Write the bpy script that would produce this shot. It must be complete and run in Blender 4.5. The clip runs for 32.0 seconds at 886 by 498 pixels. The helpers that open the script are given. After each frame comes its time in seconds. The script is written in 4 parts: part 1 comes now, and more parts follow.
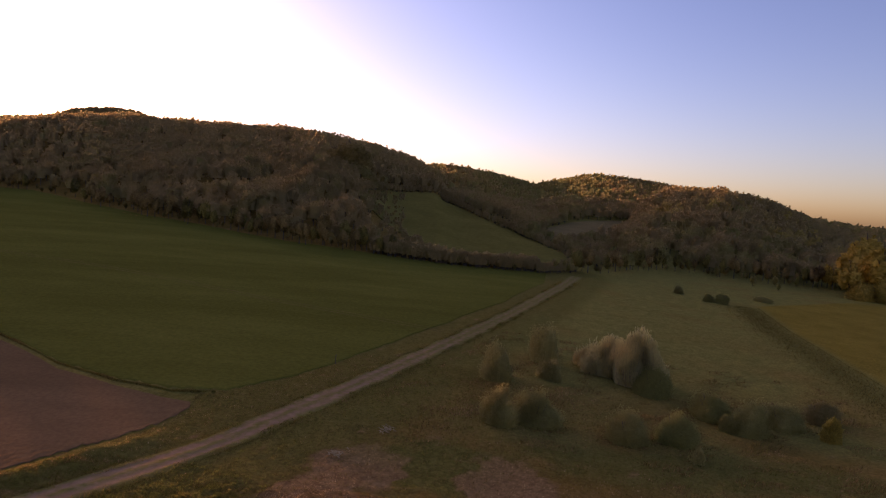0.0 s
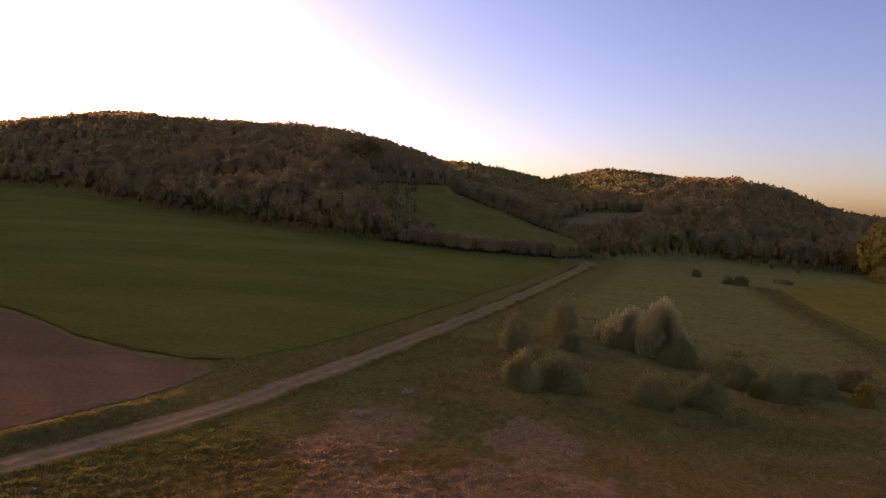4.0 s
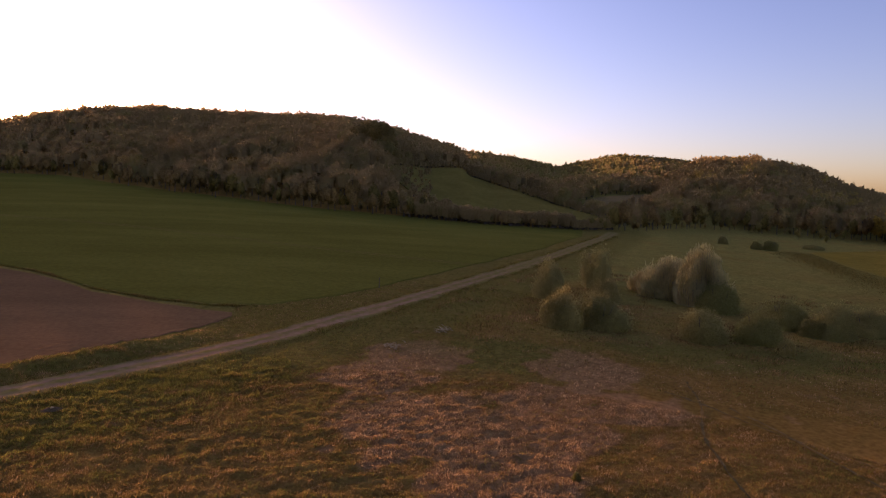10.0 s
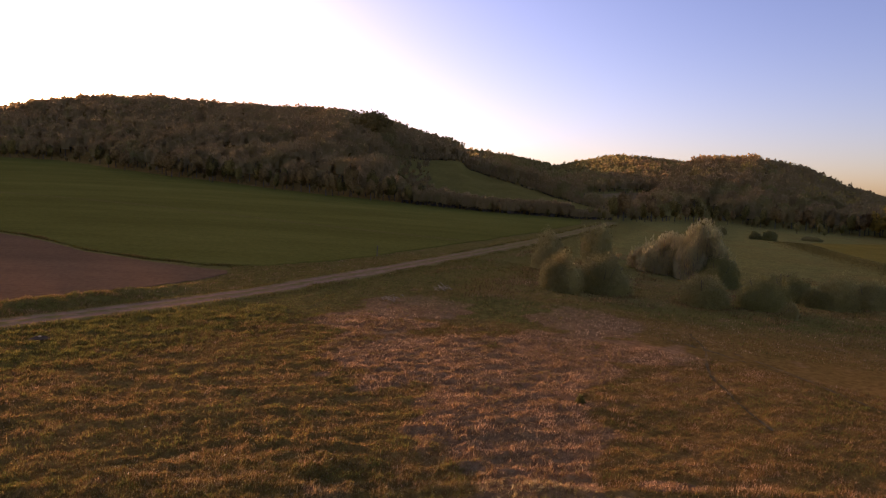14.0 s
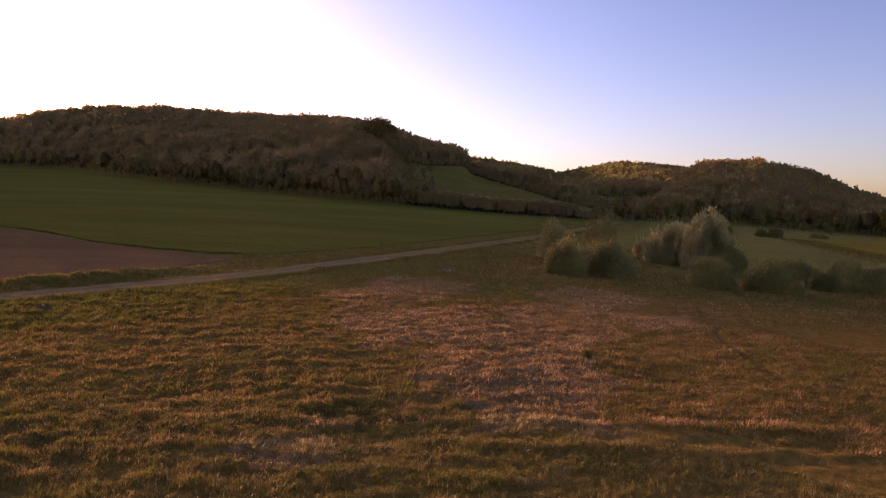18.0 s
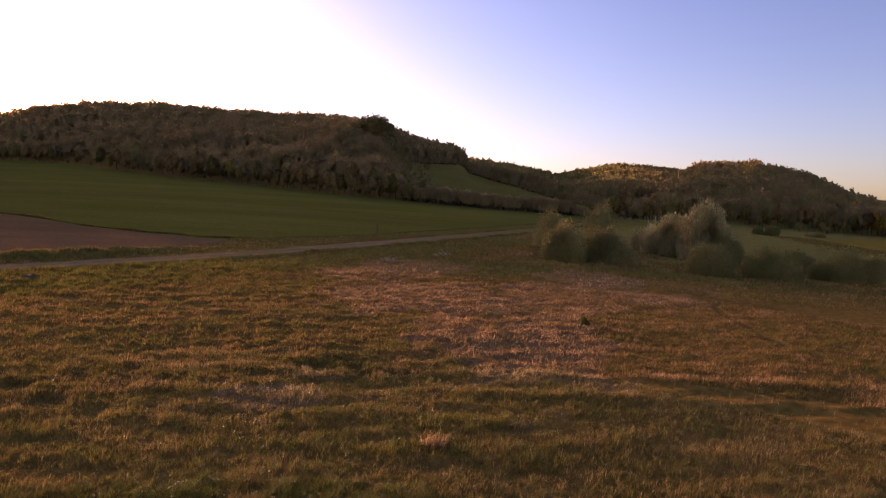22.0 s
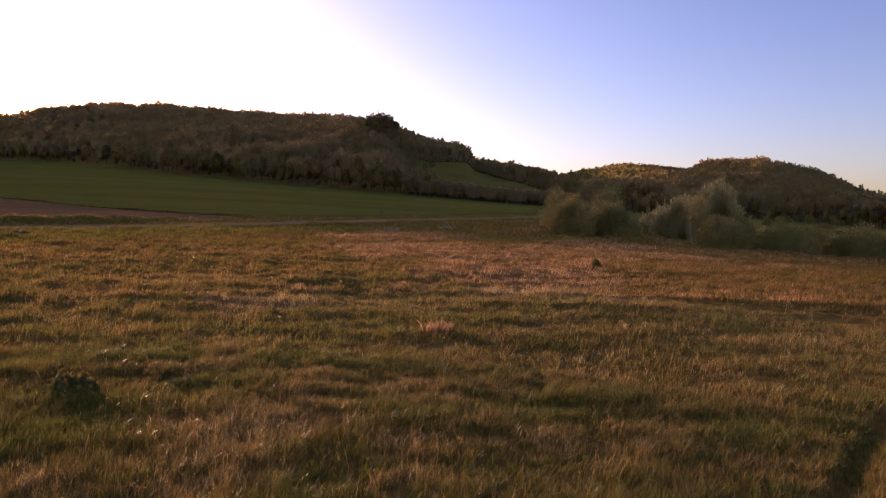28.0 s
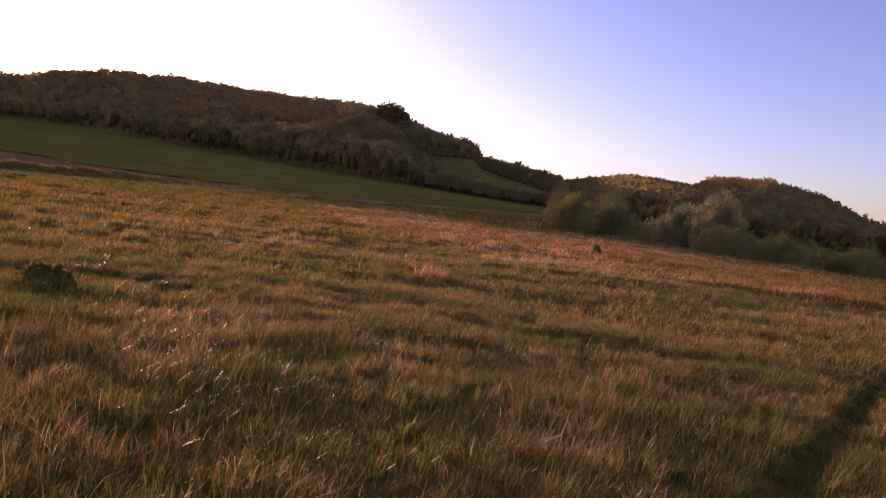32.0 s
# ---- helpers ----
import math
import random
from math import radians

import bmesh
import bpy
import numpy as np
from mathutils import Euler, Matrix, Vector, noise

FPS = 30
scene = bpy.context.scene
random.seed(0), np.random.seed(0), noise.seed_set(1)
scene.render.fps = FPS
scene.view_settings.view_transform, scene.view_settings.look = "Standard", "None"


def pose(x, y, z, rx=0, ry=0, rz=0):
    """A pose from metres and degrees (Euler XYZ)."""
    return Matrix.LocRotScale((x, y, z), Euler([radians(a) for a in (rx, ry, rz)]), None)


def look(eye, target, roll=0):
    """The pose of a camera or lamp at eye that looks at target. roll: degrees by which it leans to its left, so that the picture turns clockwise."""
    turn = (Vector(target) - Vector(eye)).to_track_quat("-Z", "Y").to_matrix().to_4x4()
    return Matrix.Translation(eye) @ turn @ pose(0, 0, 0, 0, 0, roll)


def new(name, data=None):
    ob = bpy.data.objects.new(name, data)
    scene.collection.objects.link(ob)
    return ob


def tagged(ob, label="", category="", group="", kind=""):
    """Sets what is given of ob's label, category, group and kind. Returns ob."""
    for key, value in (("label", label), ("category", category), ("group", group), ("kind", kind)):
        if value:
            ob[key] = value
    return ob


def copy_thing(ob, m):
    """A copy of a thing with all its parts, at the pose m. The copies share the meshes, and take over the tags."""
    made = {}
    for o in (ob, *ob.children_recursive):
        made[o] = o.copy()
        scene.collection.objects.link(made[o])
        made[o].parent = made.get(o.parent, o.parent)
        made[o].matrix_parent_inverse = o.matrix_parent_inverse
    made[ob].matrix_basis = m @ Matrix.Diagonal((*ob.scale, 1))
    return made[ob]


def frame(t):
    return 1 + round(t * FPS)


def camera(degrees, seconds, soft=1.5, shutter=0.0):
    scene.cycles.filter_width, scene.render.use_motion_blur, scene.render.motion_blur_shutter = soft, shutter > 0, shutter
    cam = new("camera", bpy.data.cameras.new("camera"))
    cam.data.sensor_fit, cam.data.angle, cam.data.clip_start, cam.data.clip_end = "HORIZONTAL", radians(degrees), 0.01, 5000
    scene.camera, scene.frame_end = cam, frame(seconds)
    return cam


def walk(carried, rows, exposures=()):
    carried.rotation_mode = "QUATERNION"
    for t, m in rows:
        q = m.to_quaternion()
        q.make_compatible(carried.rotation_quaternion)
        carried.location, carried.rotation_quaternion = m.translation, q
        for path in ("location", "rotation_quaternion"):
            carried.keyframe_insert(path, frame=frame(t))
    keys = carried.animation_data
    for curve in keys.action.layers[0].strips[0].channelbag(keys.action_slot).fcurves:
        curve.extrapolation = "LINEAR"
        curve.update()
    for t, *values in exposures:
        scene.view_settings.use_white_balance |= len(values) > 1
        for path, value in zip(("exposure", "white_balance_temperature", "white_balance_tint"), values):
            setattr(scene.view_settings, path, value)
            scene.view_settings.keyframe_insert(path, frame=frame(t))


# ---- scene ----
cam = camera(71.0, 32.0, soft=1.2)
# seconds, eye, yaw to the left of +y, pitch, roll
PATH = [
    (0, 2.93, -4.92, 26.00, 0.21, -3.75, 3.66),
    (0.5, 2.58, -4.64, 25.40, 1.14, -4.25, 0.87),
    (1, 2.41, -4.77, 24.76, 1.47, -3.52, 1.95),
    (1.5, 2.27, -4.67, 24.05, 1.51, -3.72, 1.41),
    (2, 2.11, -4.44, 23.16, 1.99, -5.43, 0.38),
    (2.5, 2.38, -4.44, 22.99, 0.41, -2.72, 6.08),
    (3, 2.38, -4.56, 22.73, 0.55, -2.14, 6.21),
    (3.5, 2.24, -4.21, 22.27, 0.66, -2.63, 4.54),
    (4, 2.17, -3.97, 21.53, 1.23, -3.85, 2.81),
    (4.5, 1.87, -3.76, 20.63, 2.07, -4.82, 2.81),
    (6.5, 0.58, -1.41, 17.54, 1.44, -3.22, 1.21),
    (7, 0.49, -1.01, 16.57, 1.79, -2.79, 1.02),
    (7.5, 0.24, -0.81, 15.84, 1.91, -2.97, 0.06),
    (8, 0.39, -0.84, 15.64, 1.96, -1.95, 1.45),
    (8.5, 0.43, -0.58, 15.39, 1.73, -4.20, 0.46),
    (9, 0.33, -0.28, 15.00, 1.82, -5.76, -0.16),
    (9.5, 0.27, 0.02, 14.93, 1.04, -5.17, 1.10),
    (10, 0.07, -0.52, 14.71, 2.27, -4.46, 1.48),
    (10.5, 0.02, -0.67, 14.44, 2.40, -4.73, 1.55),
    (11, 0.19, -0.91, 14.08, 2.89, -3.41, 3.71),
    (11.5, 0.31, -0.79, 13.62, 2.64, -2.21, 0.80),
    (12, 0.21, -0.48, 12.80, 2.34, -2.93, 2.58),
    (12.5, 0.14, -0.20, 12.14, 2.40, -3.15, 3.01),
    (13, 0.09, 0.00, 11.62, 2.63, -3.42, 1.62),
    (13.5, 0.03, 0.01, 11.01, 2.16, -3.03, 3.78),
    (14, -0.09, 0.13, 10.46, 1.98, -4.47, 2.36),
    (14.5, -0.14, 0.01, 10.00, 2.20, -3.29, 3.78),
    (16.5, 0.27, 0.32, 8.43, 1.59, -2.79, 2.44),
    (17, 0.12, 0.06, 8.27, 2.05, -4.10, 3.23),
    (17.5, 0.03, 0.04, 8.10, 2.33, -3.62, 2.45),
    (18, 0.08, 0.13, 7.82, 2.45, -3.61, 1.79),
    (18.5, 0.04, 0.15, 7.57, 2.40, -3.39, 1.38),
    (19, 0.07, 0.35, 7.32, 2.58, -4.52, 2.40),
    (19.5, 0.10, 0.36, 7.06, 2.22, -3.13, 2.19),
    (20, 0.15, 0.45, 6.85, 2.29, -3.70, 2.60),
    (20.5, 0.16, 0.47, 6.71, 2.11, -3.17, 1.84),
    (21, 0.17, 0.49, 6.52, 2.64, -2.73, 0.95),
    (21.5, 0.18, 0.66, 6.18, 2.14, -4.47, 2.96),
    (22, 0.18, 0.71, 6.02, 2.14, -3.45, 2.26),
    (22.5, 0.18, 0.79, 5.83, 2.20, -3.15, 3.05),
    (23, 0.31, 1.08, 5.51, 2.47, -3.89, 0.73),
    (23.5, 0.41, 1.21, 5.23, 2.38, -3.60, 2.60),
    (24, 0.51, 1.35, 4.89, 2.26, -3.02, 2.82),
    (24.5, 0.60, 1.43, 4.63, 2.16, -2.84, 4.66),
    (25, 0.65, 1.42, 4.38, 2.15, -1.37, 3.39),
    (25.5, 0.65, 1.55, 4.05, 2.00, -2.47, 3.70),
    (26, 0.65, 1.59, 3.77, 2.32, -2.70, 4.30),
    (26.5, 0.52, 1.76, 3.36, 2.32, -4.68, 2.02),
    (28.5, 0.32, 1.97, 2.96, 2.87, -2.96, 2.09),
    (29, 0.34, 2.05, 2.58, 2.55, -4.09, 3.38),
    (29.5, 0.32, 2.08, 2.43, 2.70, -3.70, 1.46),
    (30, 0.38, 2.08, 2.39, 2.38, -4.67, 4.37),
    (30.5, 0.41, 2.08, 2.36, 2.48, -3.65, 4.46),
    (31, 0.37, 2.17, 2.17, 2.53, -4.71, 3.14),
    (31.5, 0.38, 2.20, 2.08, 2.52, -2.11, 2.42),
    (32, 0.41, 2.25, 2.08, 2.67, -3.54, 6.62),
]


def aimed(x, y, z, yaw, pitch, roll):
    yaw, pitch = radians(yaw), radians(pitch)
    way = Vector((-math.sin(yaw) * math.cos(pitch), math.cos(yaw) * math.cos(pitch), math.sin(pitch)))
    return look((x, y, z), Vector((x, y, z)) + way, roll)


walk(cam, [(t, aimed(x, y, z, yaw, pitch, roll)) for t, x, y, z, yaw, pitch, roll in PATH], [(0.0, 1.08, 6050, 60), (4.5, 1.13, 6050, 60), (8.5, 1.2, 6050, 60), (26.5, 1.2, 6050, 62), (28.5, 1.2, 5860, 58), (31.0, 1.2, 5860, 58), (32.0, 1.3, 5940, 68)])

# ---- light: a low evening sun behind the left ridge ----
sky_world = bpy.data.worlds.new("evening_sky")
sky_world.use_nodes = True
scene.world = sky_world
wn = sky_world.node_tree
sky = wn.nodes.new("ShaderNodeTexSky")
sky.sky_type, sky.sun_disc = "NISHITA", False
sky.sun_elevation, sky.sun_rotation = radians(6.6), radians(-43.0)
sky.altitude, sky.air_density, sky.dust_density, sky.ozone_density = 250, 1.0, 1.7, 1.4
rich = wn.nodes.new("ShaderNodeGamma")
rich.inputs["Gamma"].default_value = 1.2
wn.links.new(sky.outputs[0], rich.inputs["Color"])
wn.links.new(rich.outputs[0], wn.nodes["Background"].inputs[0])
wn.nodes["Background"].inputs[1].default_value = 0.089

sun = new("sun", bpy.data.lights.new("sun", "SUN"))
sun.data.energy, sun.data.angle, sun.data.color = 2.68, radians(0.5), (1.0, 0.68, 0.36)
b, e = radians(-43.0), radians(6.6)
sun_way = Vector((math.sin(b) * math.cos(e), math.cos(b) * math.cos(e), math.sin(e)))
sun.matrix_world = look(sun_way * 800, (0, 0, 0))

# ---- materials ----
def nodes_of(name, rough=0.95, spec=0.0):
    m = bpy.data.materials.new(name)
    m.use_nodes = True
    t = m.node_tree
    p = t.nodes["Principled BSDF"]
    p.inputs["Roughness"].default_value = rough
    p.inputs["Specular IOR Level"].default_value = spec
    return m, t, p


def add(t, kind, **values):
    n = t.nodes.new(kind)
    for key, v in values.items():
        n.inputs[key.replace("_", " ")].default_value = v
    return n


def noise_of(t, scale, detail=4.0, rough=0.6, stretch=None):
    where = t.nodes.new("ShaderNodeNewGeometry").outputs["Position"]
    if stretch:
        mp = t.nodes.new("ShaderNodeMapping")
        mp.inputs["Scale"].default_value = stretch[0]
        mp.inputs["Rotation"].default_value = (0, 0, radians(stretch[1]))
        t.links.new(where, mp.inputs["Vector"])
        where = mp.outputs["Vector"]
    n = add(t, "ShaderNodeTexNoise", Scale=scale, Detail=detail, Roughness=rough)
    t.links.new(where, n.inputs["Vector"])
    return n.outputs["Fac"]


def ramp(t, fac, stops):
    n = t.nodes.new("ShaderNodeValToRGB")
    for k, (at, c) in enumerate(stops):
        el = n.color_ramp.elements[k] if k < 2 else n.color_ramp.elements.new(at)
        el.position, el.color = at, (*c, 1)
    t.links.new(fac, n.inputs["Fac"])
    return n.outputs["Color"]


def mix(t, fac, a, b, how="MIX"):
    n = t.nodes.new("ShaderNodeMix")
    n.data_type, n.blend_type = "RGBA", how
    for key, v in ((0, fac), (6, a), (7, b)):
        if isinstance(v, (int, float)):
            n.inputs[key].default_value = v
        elif isinstance(v, tuple):
            n.inputs[key].default_value = (*v, 1)
        else:
            t.links.new(v, n.inputs[key])
    return n.outputs[2]


def bump(t, p, height, strength, distance):
    n = add(t, "ShaderNodeBump", Strength=strength, Distance=distance)
    t.links.new(height, n.inputs["Height"])
    t.links.new(n.outputs["Normal"], p.inputs["Normal"])


def attribute(t, name):
    n = t.nodes.new("ShaderNodeAttribute")
    n.attribute_name = name
    return n.outputs["Fac"]


def napped(p, weight, tint):
    """A nap of fine upright blades, paler where the ground is seen at a low angle."""
    p.inputs["Sheen Weight"].default_value, p.inputs["Sheen Roughness"].default_value = weight, 0.45
    p.inputs["Sheen Tint"].default_value = (*tint, 1)


def ground_material():
    """Rough meadow: green and withered grass, a straw patch, darker lush ground."""
    m, t, p = nodes_of("meadow_ground")
    turf = ramp(t, noise_of(t, 0.22, 6), [(0.32, (0.22, 0.134, 0.026)), (0.5, (0.285, 0.159, 0.033)), (0.68, (0.34, 0.184, 0.045))])
    fine = ramp(t, noise_of(t, 2.6, 5), [(0.35, (0.5, 0.48, 0.45)), (0.65, (1, 1, 1))])
    straw = ramp(t, noise_of(t, 1.1, 6), [(0.35, (0.3, 0.162, 0.058)), (0.65, (0.42, 0.23, 0.09))])
    lush = ramp(t, noise_of(t, 0.5, 6), [(0.35, (0.25, 0.2, 0.042)), (0.65, (0.33, 0.258, 0.057))])
    field = ramp(t, noise_of(t, 0.12, 6), [(0.35, (0.29, 0.185, 0.024)), (0.65, (0.37, 0.236, 0.032))])
    c = mix(t, attribute(t, "straw"), turf, straw)
    c = mix(t, attribute(t, "lush"), c, lush)
    rank = ramp(t, noise_of(t, 0.7, 6), [(0.35, (0.165, 0.135, 0.025)), (0.65, (0.23, 0.178, 0.038))])
    c = mix(t, attribute(t, "rank"), c, rank)
    c = mix(t, attribute(t, "stubble"), c, field)
    c = mix(t, 0.75, c, fine, "MULTIPLY")
    t.links.new(c, p.inputs["Base Color"])
    bump(t, p, noise_of(t, 4.0, 6, 0.7), 0.8, 0.25)
    napped(p, 0.04, (0.7, 0.5, 0.2))
    return m


def plain_field(name, stops, scale, fine_scale, fine_dark, stretch=None, relief=0.1, nap=0.0):
    m, t, p = nodes_of(name)
    napped(p, nap, (0.65, 0.6, 0.2))
    c = ramp(t, noise_of(t, scale, 6, 0.6, stretch), stops)
    c = mix(t, 0.6, c, ramp(t, noise_of(t, fine_scale, 5), [(0.35, (fine_dark,) * 3), (0.65, (1, 1, 1))]), "MULTIPLY")
    t.links.new(c, p.inputs["Base Color"])
    bump(t, p, noise_of(t, fine_scale, 6, 0.7), 0.7, relief)
    return m


def track_material():
    """Dry pale wheel ruts with a greener crown and edges."""
    m, t, p = nodes_of("dirt_track")
    dirt = ramp(t, noise_of(t, 0.9, 6), [(0.3, (0.29, 0.16, 0.082)), (0.7, (0.41, 0.228, 0.12))])
    grass = ramp(t, noise_of(t, 1.5, 5), [(0.35, (0.18, 0.138, 0.031)), (0.65, (0.26, 0.188, 0.044))])
    wear = t.nodes.new("ShaderNodeMath")
    wear.operation = "SUBTRACT"
    t.links.new(attribute(t, "bare"), wear.inputs[0])
    soft = add(t, "ShaderNodeMapRange", From_Min=0.3, From_Max=0.7, To_Min=-0.45, To_Max=0.55)
    t.links.new(noise_of(t, 1.3, 5), soft.inputs["Value"])
    t.links.new(soft.outputs["Result"], wear.inputs[1])
    wear.use_clamp = True
    t.links.new(mix(t, wear.outputs[0], grass, dirt), p.inputs["Base Color"])
    bump(t, p, noise_of(t, 6.0, 6, 0.7), 0.6, 0.05)
    return m


def leaf_material(name, stops, clear=0.3, by="tone", spread=0.35, rounded=True, flat=0.25, gloss=0.05):
    """Leaves: hue by tree (attribute tone) or by object, shade by leaf; lit through from behind."""
    m, t, p = nodes_of(name, 0.8 if gloss < 0.2 else 0.42, gloss)
    if by == "tone":
        hue = attribute(t, "tone")
    else:
        hue = t.nodes.new("ShaderNodeObjectInfo").outputs["Random"] if by == "object" else t.nodes.new("ShaderNodeNewGeometry").outputs["Random Per Island"]
    c = ramp(t, hue, stops)
    leaf = t.nodes.new("ShaderNodeNewGeometry").outputs["Random Per Island"]
    c = mix(t, 1.0, c, ramp(t, leaf, [(0.0, (1 - spread,) * 3), (1.0, (1 + spread,) * 3)]), "MULTIPLY")
    t.links.new(c, p.inputs["Base Color"])
    if rounded:
        # leaves share the crown's rounded outline in their shading
        crown = t.nodes.new("ShaderNodeAttribute")
        crown.attribute_name = "rounding"
        turn = t.nodes.new("ShaderNodeVectorTransform")
        turn.vector_type, turn.convert_from, turn.convert_to = "NORMAL", "OBJECT", "WORLD"
        t.links.new(crown.outputs["Vector"], turn.inputs[0])
        own = t.nodes.new("ShaderNodeVectorMath")
        own.operation = "SCALE"
        own.inputs["Scale"].default_value = flat
        t.links.new(t.nodes.new("ShaderNodeNewGeometry").outputs["Normal"], own.inputs[0])
        both = t.nodes.new("ShaderNodeVectorMath")
        t.links.new(turn.outputs[0], both.inputs[0])
        t.links.new(own.outputs[0], both.inputs[1])
        even = t.nodes.new("ShaderNodeVectorMath")
        even.operation = "NORMALIZE"
        t.links.new(both.outputs[0], even.inputs[0])
        t.links.new(even.outputs[0], p.inputs["Normal"])
    thin = t.nodes.new("ShaderNodeBsdfTranslucent")
    t.links.new(c, thin.inputs["Color"])
    both = t.nodes.new("ShaderNodeMixShader")
    both.inputs[0].default_value = clear
    t.links.new(p.outputs[0], both.inputs[1])
    t.links.new(thin.outputs[0], both.inputs[2])
    t.links.new(both.outputs[0], t.nodes["Material Output"].inputs["Surface"])
    return m


def bark_material(name, a, b):
    m, t, p = nodes_of(name, 0.9, 0.1)
    t.links.new(ramp(t, noise_of(t, 3.0, 5, 0.6, ((1, 1, 0.2), 0)), [(0.3, a), (0.7, b)]), p.inputs["Base Color"])
    bump(t, p, noise_of(t, 9.0, 4), 0.5, 0.02)
    return m


GROUND = ground_material()
CROP = plain_field("young_crop", [(0.3, (0.126, 0.109, 0.015)), (0.5, (0.153, 0.131, 0.019)), (0.7, (0.188, 0.158, 0.025))], 0.07, 1.6, 0.6, ((0.35, 1.2, 1), -28), 0.12, 0.03)
TRODDEN = plain_field("trodden_ground", [(0.3, (0.17, 0.112, 0.036)), (0.7, (0.26, 0.165, 0.055))], 0.8, 5.0, 0.5, None, 0.04)
CROP_LINE = plain_field("worn_crop", [(0.3, (0.15, 0.11, 0.028)), (0.7, (0.23, 0.165, 0.045))], 0.3, 2.0, 0.6, None, 0.05)
SOIL = plain_field("ploughed_soil", [(0.3, (0.2, 0.107, 0.042)), (0.7, (0.27, 0.146, 0.06))], 0.1, 2.2, 0.65, ((0.3, 1.5, 1), 35), 0.15)
CLEARING = plain_field("hill_meadow", [(0.3, (0.182, 0.138, 0.028)), (0.7, (0.245, 0.179, 0.038))], 0.05, 0.5, 0.6, None, 0.3)
BARE = plain_field("bare_slope", [(0.3, (0.26, 0.168, 0.058)), (0.7, (0.33, 0.212, 0.075))], 0.05, 0.7, 0.65, None, 0.2)
TRACK = track_material()
WOODS = leaf_material("woodland_leaves", [(0.0, (0.41, 0.335, 0.092)), (0.25, (0.47, 0.335, 0.108)), (0.45, (0.5, 0.335, 0.124)), (0.7, (0.54, 0.36, 0.12)), (1.0, (0.64, 0.455, 0.1))], 0.52, "tone", 0.08, True, 0.1)
BUSH = leaf_material("bush_leaves", [(0.0, (0.4, 0.335, 0.085)), (0.5, (0.44, 0.355, 0.096)), (1.0, (0.48, 0.37, 0.11))], 0.55, "object", 0.14, True, 0.15)
PALE = leaf_material("willow_leaves", [(0.0, (0.7, 0.56, 0.21)), (1.0, (0.74, 0.58, 0.22))], 0.65, "object", 0.12)
# golden leaves, brightened to stand in for low sun that misses the trees
GOLD = leaf_material("golden_leaves", [(0.0, (0.58, 0.38, 0.06)), (1.0, (0.66, 0.44, 0.08))], 0.5, "object", 0.25)
DARK = leaf_material("dark_leaves", [(0.0, (0.33, 0.23, 0.07)), (1.0, (0.38, 0.26, 0.08))], 0.4, "object", 0.15)
BLADES = leaf_material("grass_blades", [(0.0, (0.155, 0.15, 0.021)), (0.28, (0.215, 0.166, 0.029)), (0.5, (0.268, 0.17, 0.038)), (0.75, (0.335, 0.227, 0.063)), (1.0, (0.5, 0.36, 0.12))], 0.45, "tone", 0.6, False, 0.25, 0.22)
SWARD = leaf_material("sward_blades", [(0.0, (0.165, 0.146, 0.023)), (0.28, (0.215, 0.144, 0.030)), (0.5, (0.265, 0.148, 0.040)), (0.75, (0.360, 0.206, 0.072)), (1.0, (0.550, 0.330, 0.135))], 0.5, "tone", 0.5, False, 0.25, 0.08)
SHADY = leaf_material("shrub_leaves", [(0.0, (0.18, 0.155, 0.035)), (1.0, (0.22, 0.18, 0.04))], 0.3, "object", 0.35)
BARK = bark_material("bark", (0.06, 0.045, 0.035), (0.14, 0.11, 0.085))
RODS = bark_material("willow_rods", (0.34, 0.2, 0.12), (0.46, 0.29, 0.18))
TWIGS = bark_material("twigs", (0.12, 0.09, 0.07), (0.22, 0.17, 0.13))
POST = bark_material("weathered_post", (0.1, 0.075, 0.045), (0.17, 0.13, 0.08))
EARTH = plain_field("bare_earth", [(0.3, (0.11, 0.07, 0.035)), (0.7, (0.17, 0.105, 0.055))], 2.0, 12.0, 0.6, None, 0.03)
STONE = bark_material("dead_wood", (0.3, 0.21, 0.1), (0.46, 0.34, 0.18))
HUSK = bark_material("withered_leaf", (0.46, 0.3, 0.1), (0.58, 0.4, 0.15))


# ---- the lie of the land ----
LIE = (0.436, 0.362, 1.547, -2.581, -1.227, 0.957, 0.381, 0.091, 0.016, 0.516, -1.761)
# bearing from the landing spot (degrees right of +y): radius at which the woods begin
EDGE_B = (-180, -90, -60, -45, -34, -30, -26, -22, -18, -14, -10, -6, -2, 2, 6, 10, 16, 20, 24, 28, 32, 45, 90, 180)
EDGE_R = (500, 450, 480, 420, 350, 300, 268, 249, 230, 216, 209, 203, 199, 197, 200, 205, 232, 268, 277, 279, 290, 320, 400, 500)
# ridges: bearing, radius of the crest, height of the crest's ground
# beyond bearing -39 the crest is unseen, its height set to cast shade
NEAR_B = (-180, -120, -90, -68, -62, -57, -53, -50, -48, -46.5, -45, -43.5, -42, -41, -40, -38.4, -37.6, -36, -32, -28, -24, -20, -16, -12, -8, -4, -2, 0, 2, 4, 8, 12, 18)
NEAR_R = (900, 800, 650, 600, 600, 600, 600, 600, 600, 600, 600, 600, 600, 600, 600, 641, 656, 650, 616, 705, 721, 723, 727, 589, 608, 839, 682, 386, 466, 418, 345, 300, 280)
NEAR_Z = (10, 10, 34, 54, 54, 54, 54, 54, 54, 54, 54, 54, 54, 54, 55.5, 62, 63.8, 69.1, 73.4, 89.8, 93.1, 94.2, 93.4, 79.5, 75.9, 85.5, 63.3, 27.9, 29.5, 26.2, 16.5, 11, 0)
